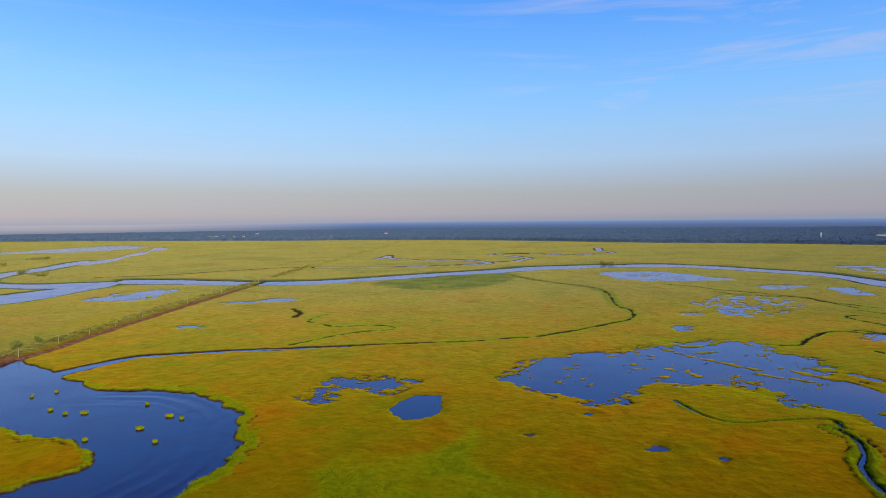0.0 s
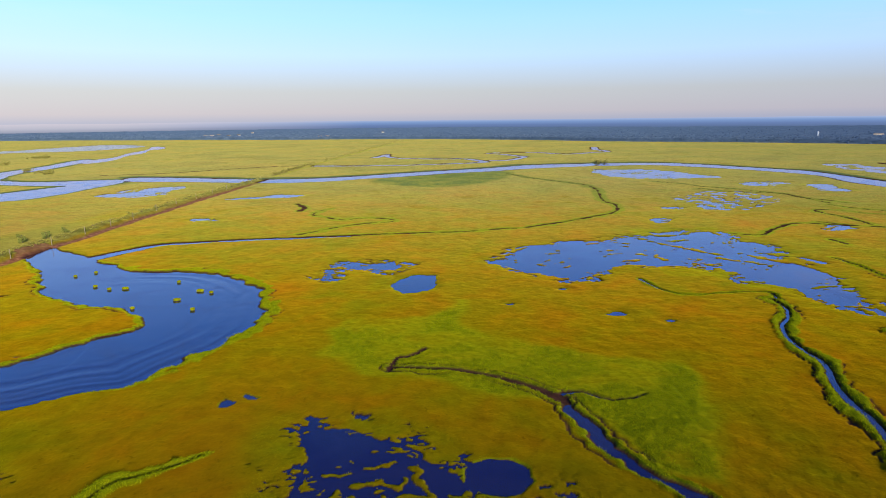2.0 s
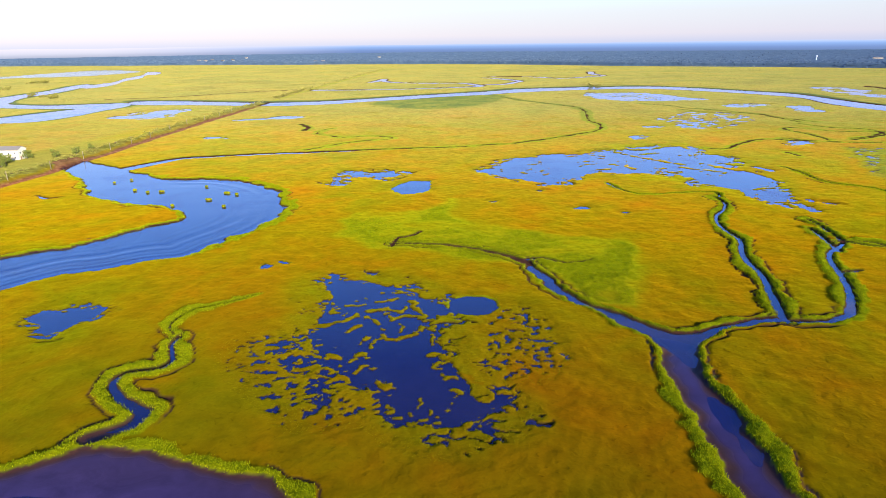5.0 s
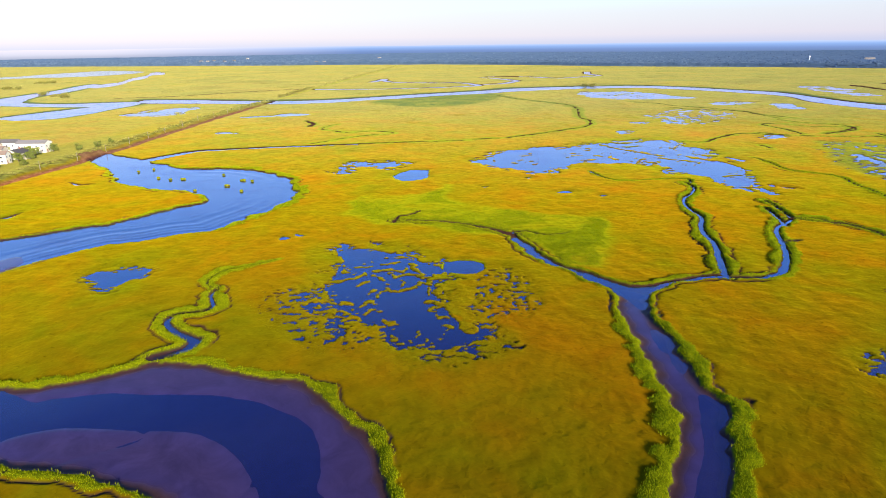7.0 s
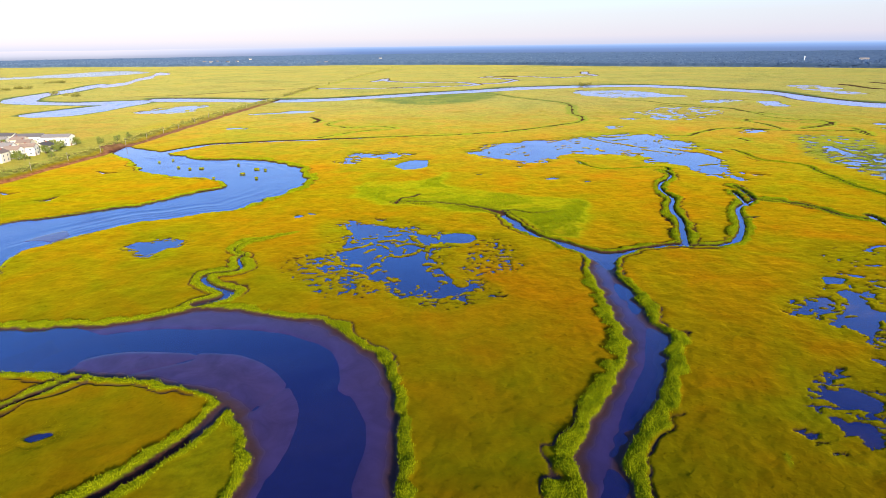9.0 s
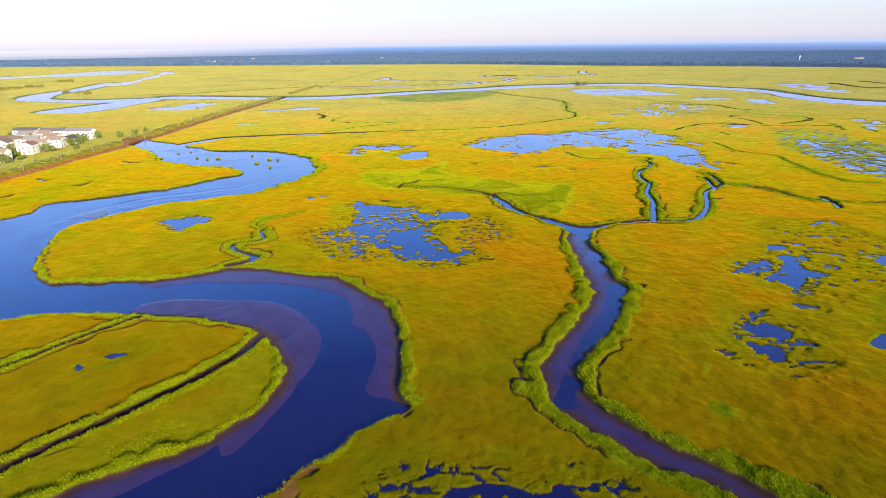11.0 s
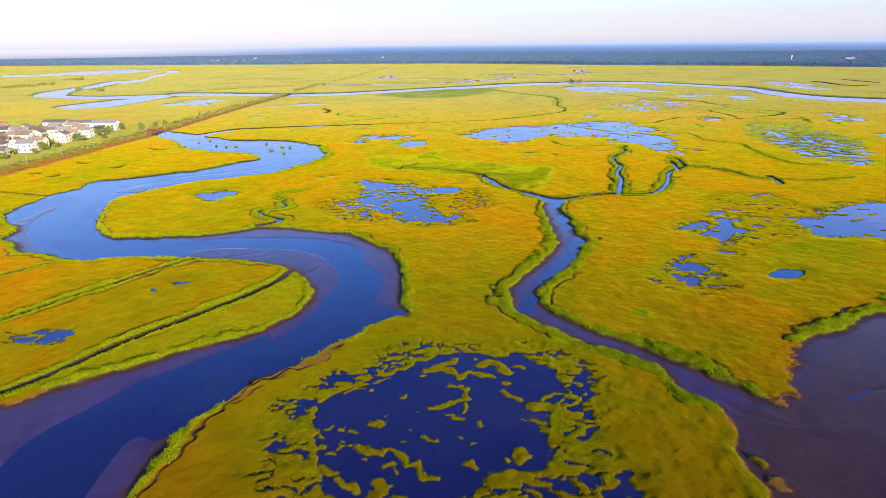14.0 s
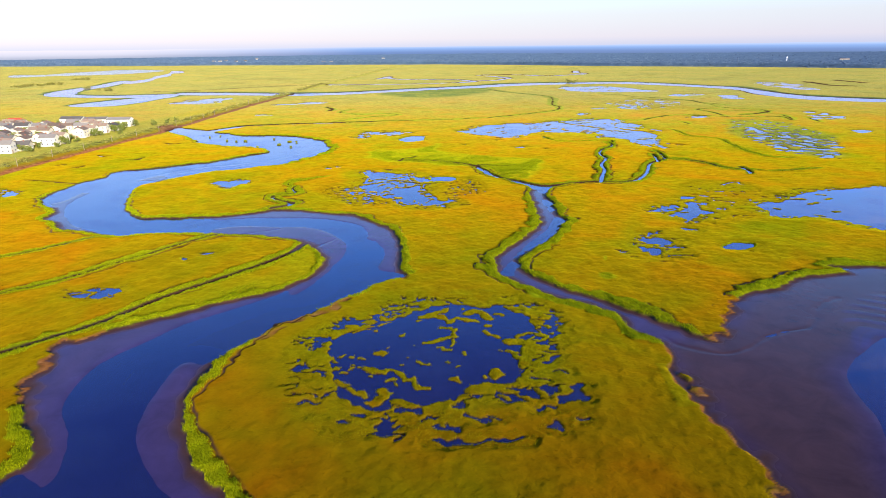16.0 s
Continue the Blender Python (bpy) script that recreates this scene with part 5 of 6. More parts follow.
# ---- far haze behind the woods ----
def backdrop():
    m = Mat("distance")
    sep = m.n.new("ShaderNodeSeparateXYZ")
    m.l.new(m.geo.outputs["Position"], sep.inputs[0])
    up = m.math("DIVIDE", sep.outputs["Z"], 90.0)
    # haze painted as emission, paler upward and to the west
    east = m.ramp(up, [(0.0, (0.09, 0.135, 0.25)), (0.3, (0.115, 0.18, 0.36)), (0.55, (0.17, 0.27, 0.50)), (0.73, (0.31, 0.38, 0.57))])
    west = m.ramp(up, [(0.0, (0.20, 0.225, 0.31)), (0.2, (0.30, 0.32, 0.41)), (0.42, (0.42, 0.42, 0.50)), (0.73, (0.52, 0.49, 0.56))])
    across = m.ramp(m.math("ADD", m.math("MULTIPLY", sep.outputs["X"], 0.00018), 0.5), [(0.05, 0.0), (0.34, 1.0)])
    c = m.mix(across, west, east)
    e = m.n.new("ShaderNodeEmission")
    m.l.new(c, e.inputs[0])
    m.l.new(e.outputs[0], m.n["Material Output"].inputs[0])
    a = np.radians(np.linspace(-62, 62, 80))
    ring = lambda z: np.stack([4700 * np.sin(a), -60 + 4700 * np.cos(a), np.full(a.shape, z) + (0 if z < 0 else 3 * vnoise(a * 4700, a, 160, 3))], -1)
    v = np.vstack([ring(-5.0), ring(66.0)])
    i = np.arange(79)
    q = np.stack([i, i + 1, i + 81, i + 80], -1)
    return tagged(new("backdrop", mesh_from_arrays("backdrop", v, q, m.m)), "glowing backdrop of painted blue haze along the horizon", "distance", kind="structure")


backdrop()



# ---- helpers for things ----
RNG = random.Random(5)


def part(name, bm, material, parent=None, label="", smooth=False):
    """Links a bmesh as one mesh object, under a thing or a part."""
    me = bpy.data.meshes.new(name)
    bm.normal_update()
    bm.to_mesh(me)
    bm.free()
    me.materials.append(material)
    if smooth:
        me.polygons.foreach_set("use_smooth", np.ones(len(me.polygons), bool))
    ob = new(name, me)
    if parent:
        ob.parent = parent
    return tagged(ob, label)


def box(bm, x0, x1, y0, y1, z0, z1):
    v = [bm.verts.new((x, y, z)) for z in (z0, z1) for x, y in ((x0, y0), (x1, y0), (x1, y1), (x0, y1))]
    for f in ((3, 2, 1, 0), (4, 5, 6, 7), (0, 1, 5, 4), (1, 2, 6, 5), (2, 3, 7, 6), (3, 0, 4, 7)):
        bm.faces.new([v[k] for k in f])


def prism(bm, outline, y0, y1):
    """A solid with that outline in x, z, from y0 to y1."""
    a, b = [[bm.verts.new((x, y, z)) for x, z in outline] for y in (y0, y1)]
    bm.faces.new(a)
    bm.faces.new(b[::-1])
    n = len(outline)
    for k in range(n):
        bm.faces.new((a[k], b[k], b[(k + 1) % n], a[(k + 1) % n]))


def tube(bm, stations, sides=7):
    """A tapered round limb through (x, y, z, radius)."""
    rings = []
    for x, y, z, r in stations:
        rings.append([bm.verts.new((x + r * math.cos(k * 6.283 / sides), y + r * math.sin(k * 6.283 / sides), z)) for k in range(sides)])
    for a, b in zip(rings, rings[1:]):
        for k in range(sides):
            bm.faces.new((a[k], a[(k + 1) % sides], b[(k + 1) % sides], b[k]))
    bm.faces.new(rings[-1])
    bm.faces.new(rings[0][::-1])


def ground_under(points):
    f = Field(np.array([float(p[0]) for p in points]), np.array([float(p[1]) for p in points]))
    lay_plan(f)
    return heights(f)[0]


def leaf_cloud(bm, lobes, count, size, rng):
    """Small leaf cards spread over the skins of several lobes (x, y, z, rx, rz)."""
    for _ in range(count):
        x, y, z, r, h = lobes[rng.randrange(len(lobes))]
        d = Vector((rng.gauss(0, 1), rng.gauss(0, 1), rng.gauss(0, 1))).normalized()
        k = rng.uniform(0.65, 1.05)
        p = Vector((x + d.x * r * k, y + d.y * r * k, z + d.z * h * k))
        a = Vector((rng.gauss(0, 1), rng.gauss(0, 1), rng.gauss(0, 0.6))).normalized() * size * rng.uniform(0.6, 1.3)
        b = d.cross(a).normalized() * size * rng.uniform(0.5, 1.0)
        q = [bm.verts.new(p + s) for s in (a * 0.5, b * 0.5 + d * size * 0.2, a * -0.5, b * -0.5)]
        bm.faces.new(q)


# ---- grass ----
def grass_stuff(name, x, y, z, height, width, spread, blades, material, label, seed):
    """Tufts of pointed blades at the given places, as one mesh."""
    r = np.random.RandomState(seed)
    n = len(x) * blades
    px, py, pz, hh, ww, ss = [np.repeat(v, blades) for v in (x, y, z, height, width, spread)]
    turn, lean = r.rand(n) * 6.283, r.rand(n) * 6.283
    off = np.sqrt(r.rand(n)) * ss
    bx, by = px + off * np.cos(lean), py + off * np.sin(lean)
    hh = hh * (0.6 + 0.7 * r.rand(n))
    dx, dy = np.cos(turn) * ww / 2, np.sin(turn) * ww / 2
    tilt = 0.35 * hh
    v = np.empty((n, 3, 3))
    v[:, 0] = np.stack([bx - dx, by - dy, pz - 0.15], -1)
    v[:, 1] = np.stack([bx + dx, by + dy, pz - 0.15], -1)
    v[:, 2] = np.stack([bx + tilt * np.cos(lean), by + tilt * np.sin(lean), pz + hh], -1)
    me = mesh_from_arrays(name, v.reshape(-1, 3), np.arange(n * 3).reshape(-1, 3), material)
    return tagged(new(name, me), label, "grass", kind="stuff")


def grow_grass():
    r = np.random.RandomState(11)
    # tall grass along the creeks and on the green flat
    k = np.flatnonzero(((field.lush > 0.55) & (field.low < 0.1) | (reed_share > 0.55 + 0.3 * r.rand(len(gz)))) & (field.water < -0.5) & (field.y < 260) & (field.y > -178) & (gz < 4))
    k = r.permutation(k)[:46000]
    s = 0.8 + 0.5 * r.rand(len(k))
    x, y = field.x[k] + r.uniform(-0.35, 0.35, len(k)), field.y[k] + r.uniform(-0.25, 0.25, len(k))
    grass_stuff("creek_grass", x, y, gz[k], 0.26 * s, 0.13 * s, 0.45 * s, 7, TALL, "tall bright green cordgrass along the creek banks", 1)
    # the short meadow
    k = np.flatnonzero((field.lush < 0.3) & (field.water < -0.9) & (reed_share < 0.5) & (soil_share < 0.3) & (field.y < 190) & (field.y > -178) & (gz < 1.6))
    k = r.permutation(k)[:40000]
    x, y = field.x[k] + r.uniform(-0.5, 0.5, len(k)), field.y[k] + r.uniform(-0.3, 0.3, len(k))
    s = 0.7 + 0.6 * r.rand(len(k))
    grass_stuff("meadow_grass", x, y, gz[k], 0.07 * s, 0.20 * s, 0.5 * s, 3, GRASS, "short matted ochre and olive salt meadow grass", 2)

    # matted tufts on the islets and round the pools
    k = np.flatnonzero((field.low > 0.4) & (field.water < -0.12) & (field.water > -3.0) & (field.y < 110) & (field.y > -178))
    k = r.permutation(k)[:36000]
    x, y = field.x[k] + r.uniform(-0.25, 0.25, len(k)), field.y[k] + r.uniform(-0.2, 0.2, len(k))
    s = 0.7 + 0.6 * r.rand(len(k))
    grass_stuff("pool_grass", x, y, gz[k], 0.15 * s, 0.12 * s, 0.3 * s, 3, POOL_GRASS, "matted yellow-green grass on islets and round the marsh pools", 3)


grow_grass()


# ---- hummocks in the river bend ----
def grass_hummock(x, y, rx, ry, seed):
    rng = random.Random(seed)
    root = tagged(new("grass_hummock"), "small yellow-green grass hummock standing in shallow river water", "hummock", "hummocks in the river bend")
    root.location = (x, y, -0.3)
    bm = bmesh.new()
    tube(bm, [(0, 0, 0, 1.0), (0, 0, 0.45, 0.95), (0, 0, 0.7, 0.75)], 14)
    for v in bm.verts:
        k = 1 + 0.18 * math.sin(3 * math.atan2(v.co.y, v.co.x) + seed)
        v.co.x, v.co.y = v.co.x * rx * k, v.co.y * ry * k
    part("mud_base", bm, MUD, root, "dark wet mud base", True)
    bm = bmesh.new()
    tube(bm, [(0, 0, 0.45, 1.05), (0, 0, 0.75, 1.05), (0, 0, 0.98, 0.8), (0, 0, 1.08, 0.35)], 14)
    for v in bm.verts:
        k = 1 + 0.18 * math.sin(3 * math.atan2(v.co.y, v.co.x) + seed)
        v.co = (v.co.x * rx * k, v.co.y * ry * k, v.co.z + rng.uniform(-0.08, 0.08))
    for _ in range(150):
        a, d = rng.random() * 6.283, math.sqrt(rng.random()) * 0.98
        px, py, h = rx * d * math.cos(a), ry * d * math.sin(a), rng.uniform(0.5, 0.8) * (1.2 - 0.5 * d * d)
        t, w = rng.random() * 6.283, 0.28
        q = [bm.verts.new(c) for c in ((px - w * math.cos(t), py - w * math.sin(t), 0.5), (px + w * math.cos(t), py + w * math.sin(t), 0.5),
                                       (px + 0.4 * math.cos(a) * d, py + 0.4 * math.sin(a) * d, 0.6 + h))]
        bm.faces.new(q)
    part("grass", bm, TALL, root)


for n, (hx, hy) in enumerate(HUMMOCKS):
    wide = (1.3, 1.2, 2.4, 1.1, 2.6, 1.1, 2.4, 1.1, 1.0, 0.8, 0.9)[n]
    grass_hummock(hx, hy, wide * 0.55, 0.55 + 0.14 * wide, n)


# ---- trees and shrubs ----
def tree(name, height, spread, seed, label, leaf=LEAF, cards=420, group="trees among the houses"):
    rng = random.Random(seed)
    root = tagged(new(name), label, "tree", group)
    bm = bmesh.new()
    tube(bm, [(0, 0, -0.3, 0.05 * height * 0.6), (0.05, 0, height * 0.3, 0.03 * height * 0.6), (0.1, 0.1, height * 0.75, 0.01 * height)])
    lobes = []
    for k in range(7):
        a, d, z = k * 2.4 + rng.random(), spread * rng.uniform(0.25, 0.6), height * rng.uniform(0.25, 0.8)
        lobes.append((d * math.cos(a), d * math.sin(a), z, spread * rng.uniform(0.34, 0.5), height * rng.uniform(0.13, 0.2)))
        tube(bm, [(0.05, 0, height * 0.28, 0.07), (d * 0.5 * math.cos(a), d * 0.5 * math.sin(a), z * 0.8, 0.05), (d * math.cos(a), d * math.sin(a), z, 0.02)], 5)
    part("trunk", bm, BARK, root)
    bm = bmesh.new()
    leaf_cloud(bm, lobes, cards, height * 0.1, rng)
    part("crown", bm, leaf, root)
    return root


def shrub(height, spread, seed, label, group):
    rng = random.Random(seed)
    root = tagged(new("shrub"), label, "shrub", group)
    bm = bmesh.new()
    lobes = []
    for k in range(5):
        a, d, z = k * 1.3 + rng.random(), spread * rng.uniform(0.1, 0.6), height * rng.uniform(0.3, 0.7)
        lobes.append((d * math.cos(a), d * math.sin(a), z, spread * rng.uniform(0.35, 0.55), height * rng.uniform(0.25, 0.38)))
        tube(bm, [(0, 0, -0.4, 0.06), (d * math.cos(a), d * math.sin(a), z, 0.02)], 4)
    part("stem", bm, BARK, root)
    bm = bmesh.new()
    leaf_cloud(bm, lobes, 150, height * 0.2, rng)
    part("foliage", bm, SHRUB, root)
    return root


def scatter_copies(masters, places):
    """Copies of the masters at (x, y, scale); the masters take the first places."""
    zs = ground_under(places)
    for n, ((x, y, s), z) in enumerate(zip(places, zs)):
        m = Matrix.LocRotScale((x, y, max(z, 0.0)), Euler((0, 0, n * 2.39)), None) @ Matrix.Diagonal((s, s, s, 1))
        if n < len(masters):
            masters[n].matrix_basis = m
        else:
            o = masters[n % len(masters)]
            keep = o.scale.copy()
            o.scale = (1, 1, 1)
            copy_thing(o, m)
            o.scale = keep


hedge = [shrub(2.0, 2.6, k, "low olive-green shrub growing along the old causeway", "shrubs along the causeway") for k in range(5)]
places = []
yy = 84.0
while yy < 690:
    for _ in range(2):
        places.append((float(causeway_x(yy)) - RNG.uniform(2.5, 17.0), yy + RNG.uniform(-3, 3), RNG.uniform(0.55, 1.0)))
    yy += 7.4
yy = 742.0
while yy < 930:
    for _ in range(2):
        places.append((float(causeway_x(yy)) - RNG.uniform(1, 9), yy + RNG.uniform(-3, 3), RNG.uniform(1.2, 2.0)))
    yy += 12
yy = 950.0
while yy < 2050:
    places.append((float(causeway_x(yy)) - RNG.uniform(1, 9), yy, RNG.uniform(0.8, 1.7)))
    yy += 30
scatter_copies(hedge, places)
clump = [shrub(4.0, 4.2, 20 + k, "dark green shrub clump on the far marsh", "far marsh shrubs") for k in range(3)]
scatter_copies(clump, [(x + RNG.uniform(-9, 9), y + RNG.uniform(-12, 12), RNG.uniform(0.9, 1.7)) for x, y in FAR_SHRUBS for _ in range(5)])


# ---- utility poles along the causeway ----
def utility_pole():
    root = tagged(new("utility_pole"), "short weathered wooden utility pole beside the causeway", "pole", "poles along the causeway")
    bm = bmesh.new()
    tube(bm, [(0, 0, -0.5, 0.20), (0, 0, 2.4, 0.17), (0, 0, 5.0, 0.14)], 9)
    part("post", bm, POLE, root)
    bm = bmesh.new()
    tube(bm, [(0, 0, 4.98, 0.17), (0, 0, 5.1, 0.17), (0, 0, 5.2, 0.07)], 9)
    part("cap", bm, POLE, root)
    return root


pole = utility_pole()
pole_places = [(float(causeway_x(y)) - 1.2, y, 1.0) for y in (97, 127, 158, 190, 222, 256, 290, 323, 353, 383, 419, 455, 494, 531, 566, 604, 640, 672)]
scatter_copies([pole], pole_places)


# ---- houses ----
def house(width, length, eaves, rise, wall_mat, roof_mat, label, wing=False, group="marsh-edge houses", chimney=True):
    """A gabled house; the ridge runs along y."""
    root = tagged(new("house"), label, "house", group)
    w, l = width / 2, length / 2
    bm = bmesh.new()
    prism(bm, [(-w, -0.5), (w, -0.5), (w, eaves), (0, eaves + rise), (-w, eaves)], -l, l)
    if wing:
        prism(bm, [(w - 0.1, -0.5), (w + 3.2, -0.5), (w + 3.2, eaves * 0.5), (w - 0.1, eaves * 0.68)], -l * 0.7, l * 0.45)
    part("wall", bm, wall_mat, root)
    bm = bmesh.new()
    o, t, g = 0.45, 0.22, rise / w
    for s in (-1, 1):
        prism(bm, [(0, eaves + rise + 0.03), (s * (w + o), eaves - o * g + 0.03), (s * (w + o), eaves - o * g + 0.03 + t), (0, eaves + rise + 0.03 + t)][::s], -l - o, l + o)
    if wing:
        prism(bm, [(w + 0.02, eaves * 0.68 + 0.05), (w + 3.6, eaves * 0.46 + 0.05), (w + 3.6, eaves * 0.46 + 0.25), (w + 0.02, eaves * 0.68 + 0.25)], -l * 0.7 - 0.3, l * 0.45 + 0.3)
    part("roof", bm, roof_mat, root)
    storeys = 2 if eaves > 4.2 else 1
    for s in (-1, 1):
        for st in range(storeys):
            z0 = 0.9 + st * 2.7
            for k in range(max(2, int(length // 3.4))):
                if wing and s > 0 and st == 0:
                    continue
                y = -l + (k + 0.5) * length / max(2, int(length // 3.4))
                window(root, s * w, y, z0, "x", s)
            for k in (-0.5, 0.5):
                if st == 0 and s < 0 and k < 0:
                    continue
                window(root, k * w, s * l, z0, "y", s)
    bm = bmesh.new()
    box(bm, -w * 0.5 - 0.5, -w * 0.5 + 0.5, -l - 0.06, -l + 0.05, 0.0, 2.1)
    part("door", bm, BRICK, root, "dark red front door")
    if chimney:
        bm = bmesh.new()
        box(bm, 0.5, 1.2, l * 0.3, l * 0.3 + 0.7, eaves + rise * 0.4, eaves + rise + 0.9)
        part("chimney", bm, BRICK, root, "brick chimney")
    return root


def window(root, x, y, z, axis, s):
    """A trimmed sash window standing proud of the wall that faces s along the axis."""
    for name, material, half, h0, h1, d0, d1 in (("window", TRIM, 0.62, 0.0, 1.5, -0.04, 0.06), ("pane", GLASS, 0.48, 0.14, 1.36, 0.0, 0.075)):
        bm = bmesh.new()
        if axis == "x":
            box(bm, *sorted((x + s * d0, x + s * d1)), y - half, y + half, z + h0, z + h1)
        else:
            box(bm, x - half, x + half, *sorted((y + s * d0, y + s * d1)), z + h0, z + h1)
        if name == "window":
            root_window = part(name, bm, material, root)
        else:
            part(name, bm, material, root_window)


kinds = [
    house(8.0, 10.5, 6.2, 2.2, WHITE, ROOF_GREY, "white two-storey clapboard house with a grey gable roof", True),
    house(7.2, 9.5, 6.0, 1.9, WHITE, ROOF_BROWN, "white two-storey house with a brown shingle gable roof"),
    house(8.4, 11.5, 3.8, 2.4, CREAM, ROOF_GREY, "cream one-storey cottage with a steep grey roof", True),
    house(7.6, 9.0, 6.4, 1.8, CREAM, ROOF_BROWN, "cream two-storey house with a low brown roof"),
]
row_house = house(9.0, 20.0, 6.4, 1.8, WHITE, ROOF_GREY, "long white row of townhouses with a grey roof", chimney=False)
red_house = house(8.0, 12.0, 4.6, 3.0, CREAM, ROOF_RED, "cream house with a bright red roof", chimney=False)
plots = []
yy = 147.0
while yy < 282:
    edge_x = float(np.interp(yy, (140, 158, 173, 208, 243, 283), (-294, -291, -283, -284, -288, -291)))
    xx = edge_x
    while xx > -450:
        plots.append((xx + RNG.uniform(-2, 2), yy + RNG.uniform(-2.5, 2.5), RNG.uniform(0.92, 1.06)))
        xx -= RNG.choice((12.5, 14, 17))
    yy += 14.5
garden_trees, house_plots = [], []
for p in plots:
    (garden_trees if RNG.random() < 0.16 else house_plots).append(p)


def settle(masters, places, turns):
    zs = ground_under(places)
    for n, ((x, y, s), z) in enumerate(zip(places, zs)):
        m = pose(x, y, z, 0, 0, turns[n])
        if n < len(masters):
            masters[n].matrix_basis = m
        else:
            copy_thing(masters[RNG.randrange(len(masters))], m)


settle(kinds, house_plots, [RNG.choice((12, 102, 12, -78, 100)) + RNG.uniform(-6, 6) for _ in house_plots])
settle([row_house], [(-296, 291, 1), (-321, 295, 1), (-346, 298, 1)], [95, 96, 93])
settle([red_house], [(-397, 292, 1)], [95])
leafy = [tree("garden_tree", 7.5 + k, 3.6 + 0.5 * k, 40 + k, "round leafy green tree between the houses") for k in range(3)]
garden_trees += [(x + 7, y + 6, 0.7 + 0.25 * (k % 3)) for k, (x, y, s) in enumerate(house_plots[::2])]
garden_trees += [(-277, 150, 0.7), (-274, 196, 0.8), (-282, 290, 0.9), (-278, 262, 0.8), (-268, 298, 0.9), (-266, 240, 0.6), (-272, 170, 0.6), (-264, 330, 0.7), (-262, 310, 0.7), (-276, 228, 0.7)]
scatter_copies(leafy, garden_trees)


# ---- far woods, buildings and water tower ----
def wood_front(x):
    return np.interp(x, WOOD_X, WOOD_Y) + 25 * vnoise(x, x * 0, 260, 40) - 34


def canopy(x, y):
    d = y - wood_front(x)
    return 11.5 * step(-2, 9, d) + step(0, 9, d) * (0.5 * vnoise(x, y, 12, 47) + 1.2 * vnoise(x, y, 60, 49))


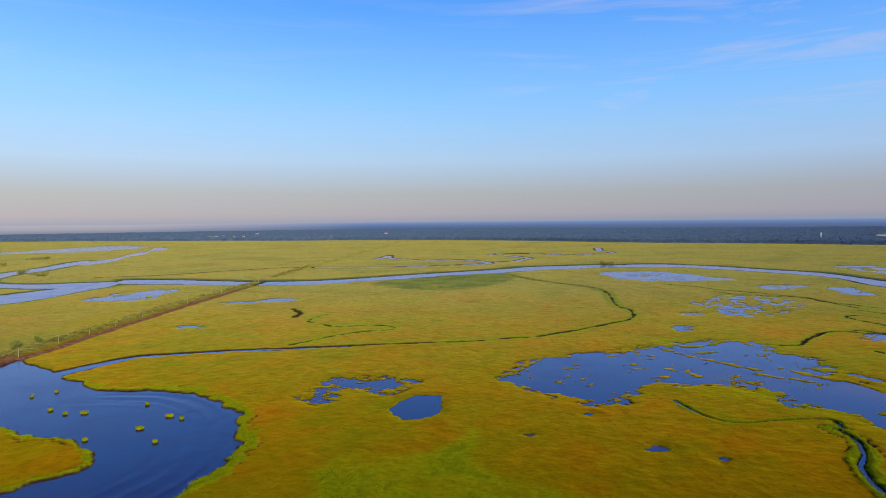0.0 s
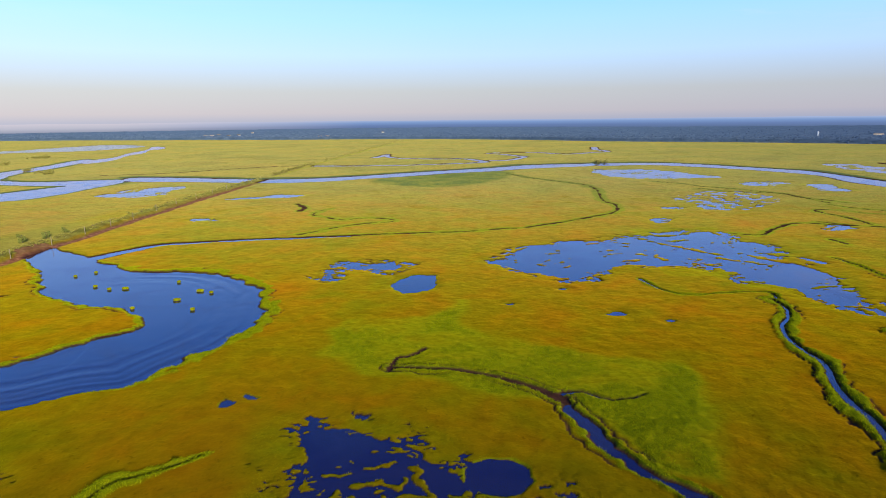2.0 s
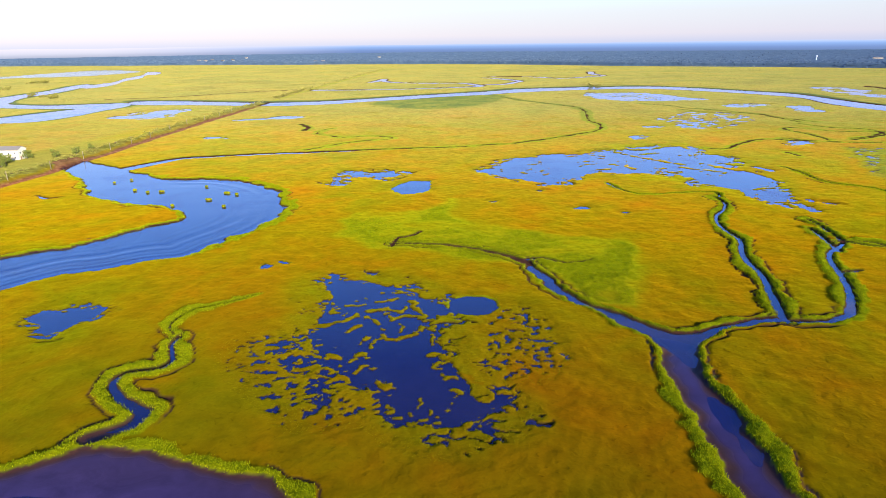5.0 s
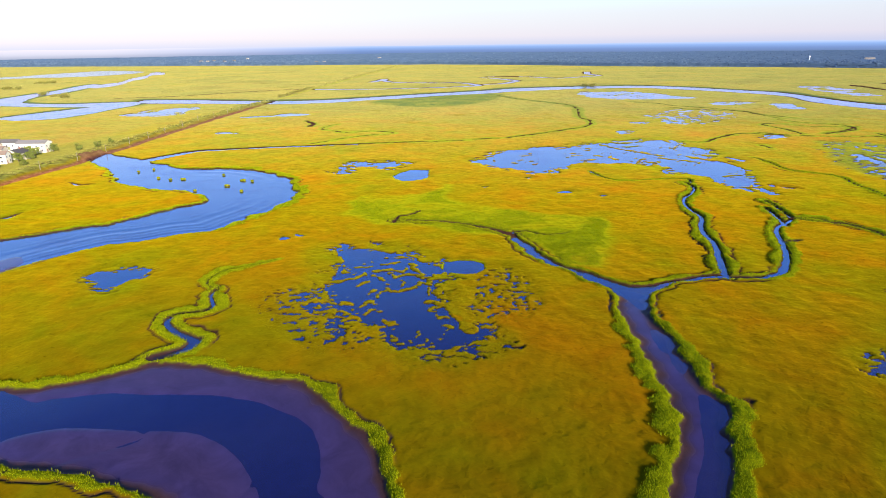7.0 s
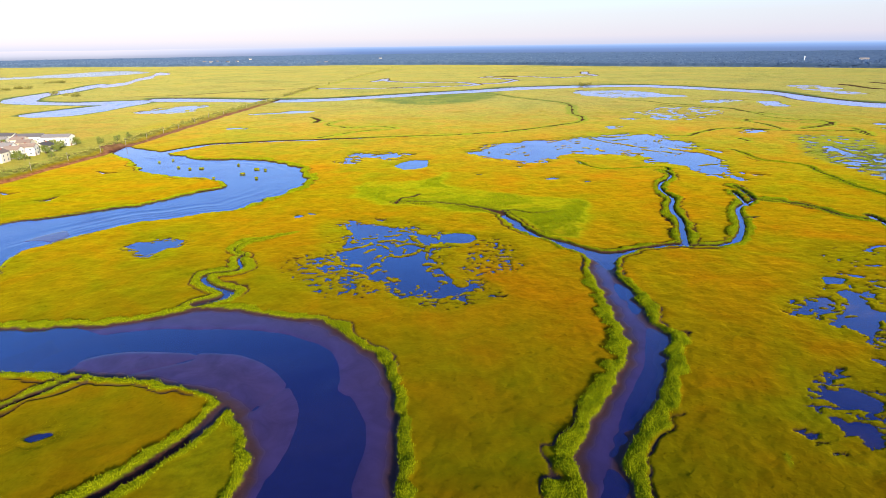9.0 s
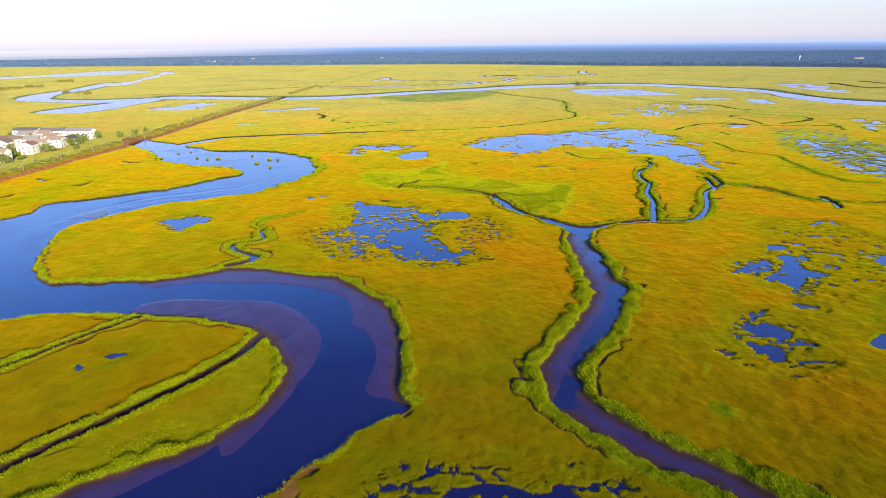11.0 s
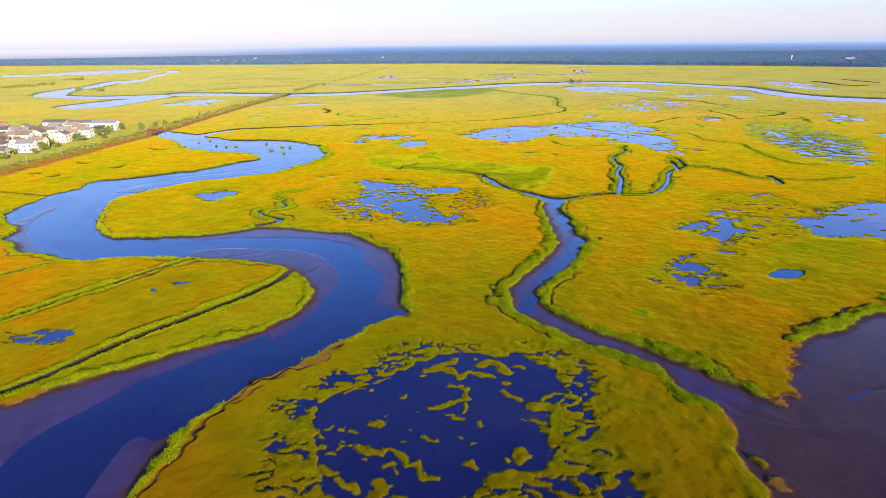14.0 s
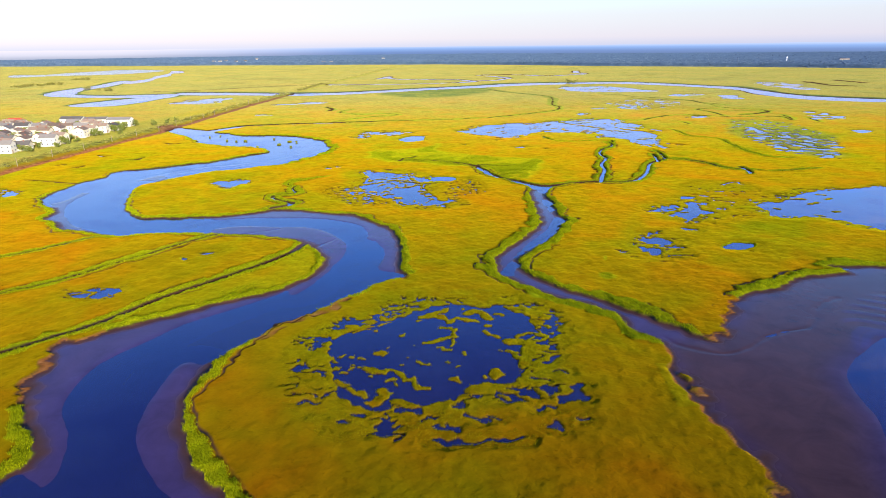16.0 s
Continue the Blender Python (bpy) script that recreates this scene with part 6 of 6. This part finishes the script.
def far_woods():
    """The closed canopy of the woods, and crowns that stand out of it."""
    r = np.random.RandomState(3)
    xs = np.arange(-3300, 2900, 6.0)
    ds = [-2.0, 0.5, 3.0, 6.0, 10.0]
    while ds[-1] < 2400:
        ds.append(ds[-1] + 6 + max(ds[-1], 0) * 0.06)
    ds = np.array(ds)
    x = np.repeat(xs[None, :], len(ds), 0) + r.uniform(-1.5, 1.5, (len(ds), len(xs)))
    y = wood_front(xs)[None, :] + ds[:, None] + r.uniform(-0.3, 0.3, x.shape) * np.minimum(np.gradient(ds), 12)[:, None]
    z = np.maximum(canopy(x, y), -0.2)
    index = np.arange(x.size).reshape(x.shape)
    quads = np.stack([index[:-1, :-1], index[:-1, 1:], index[1:, 1:], index[1:, :-1]], -1).reshape(-1, 4)
    verts = [np.stack([x, y, z], -1).reshape(-1, 3)]
    deep = lambda x, y: y - wood_front(x) > np.interp(x, (-2300, -500), (1650, 2400))
    quads = quads[~deep(*verts[0][quads[:, 0], :2].T)]
    faces = [quads[:, [0, 1, 2]], quads[:, [0, 2, 3]]]
    px, py, depth = [], [], 3.0
    while depth < 2200:
        gap = 6.5 + depth * 0.014
        x = np.arange(-3280, 2880, gap)
        x = x + r.uniform(-0.5, 0.5, len(x)) * gap
        y = wood_front(x) + depth + r.uniform(-4, 5, len(x))
        ok = (np.abs(x - 15) < 0.84 * (y + 240) + 60) & ~deep(x, y)
        px.append(x[ok])
        py.append(y[ok])
        depth += 10 + depth * 0.09
    x, y = np.concatenate(px), np.concatenate(py)
    n, sides = len(x), 6
    base, h, w = canopy(x, y), r.uniform(0.35, 1.0, len(x)) * (1 + 2.2 * (r.uniform(0, 1, len(x)) > 0.75)), r.uniform(3.0, 5.0, len(x))
    a = np.arange(sides) * 6.283 / sides
    v = np.empty((n, 2 * sides + 1, 3))
    for k, (up, s) in enumerate(((-0.9, 1.0), (0.62, 0.7))):
        jitter = r.uniform(0.7, 1.2, (n, sides))
        v[:, k * sides:(k + 1) * sides, 0] = x[:, None] + np.cos(a) * w[:, None] * s * jitter
        v[:, k * sides:(k + 1) * sides, 1] = y[:, None] + np.sin(a) * w[:, None] * s * jitter
        v[:, k * sides:(k + 1) * sides, 2] = base[:, None] + h[:, None] * (up + 0.15 * r.uniform(-1, 1, (n, sides)))
    v[:, -1] = np.stack([x, y, base + h], -1)
    f = []
    for s in range(sides):
        p, q = s, (s + 1) % sides
        f += [(p, q, q + sides), (p, q + sides, p + sides), (p + sides, q + sides, 2 * sides)]
    start = len(verts[0])
    verts.append(v.reshape(-1, 3))
    faces.append(start + (np.arange(n)[:, None, None] * (2 * sides + 1) + np.array(f)[None]).reshape(-1, 3))
    me = mesh_from_arrays("woods", np.vstack(verts), np.vstack(faces), HAZY_PINE)
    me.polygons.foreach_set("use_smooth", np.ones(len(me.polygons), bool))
    tagged(new("woods", me), "pine woods along the far edge of the marsh, coloured with painted blue haze", "woods", kind="stuff")


far_woods()


def water_tower(x, y):
    root = tagged(new("water_tower"), "white water tower rising out of the far woods", "tower")
    root.location = (x, y, 4)
    bm = bmesh.new()
    tube(bm, [(0, 0, -3, 1.8), (0, 0, 6, 1.1), (0, 0, 17, 1.0)], 12)
    part("shaft", bm, STEEL, root, "", True)
    bm = bmesh.new()
    tube(bm, [(0, 0, 16, 1.1), (0, 0, 17.4, 1.9), (0, 0, 19, 2.3), (0, 0, 20.6, 1.9), (0, 0, 21.6, 0.8)], 16)
    part("tank", bm, STEEL, root, "", True)


water_tower(*TOWER[0])
hall = house(8, 13, 10.5, 3.5, CREAM, ROOF_GREY, "pale building standing among the far woods", group="far buildings", chimney=False)
settle([hall], [(x, max(y, float(wood_front(np.array([float(x)]))[0]) + 22), 1) for x, y in FAR_BUILDINGS], [90 + RNG.uniform(-15, 15) for _ in FAR_BUILDINGS])
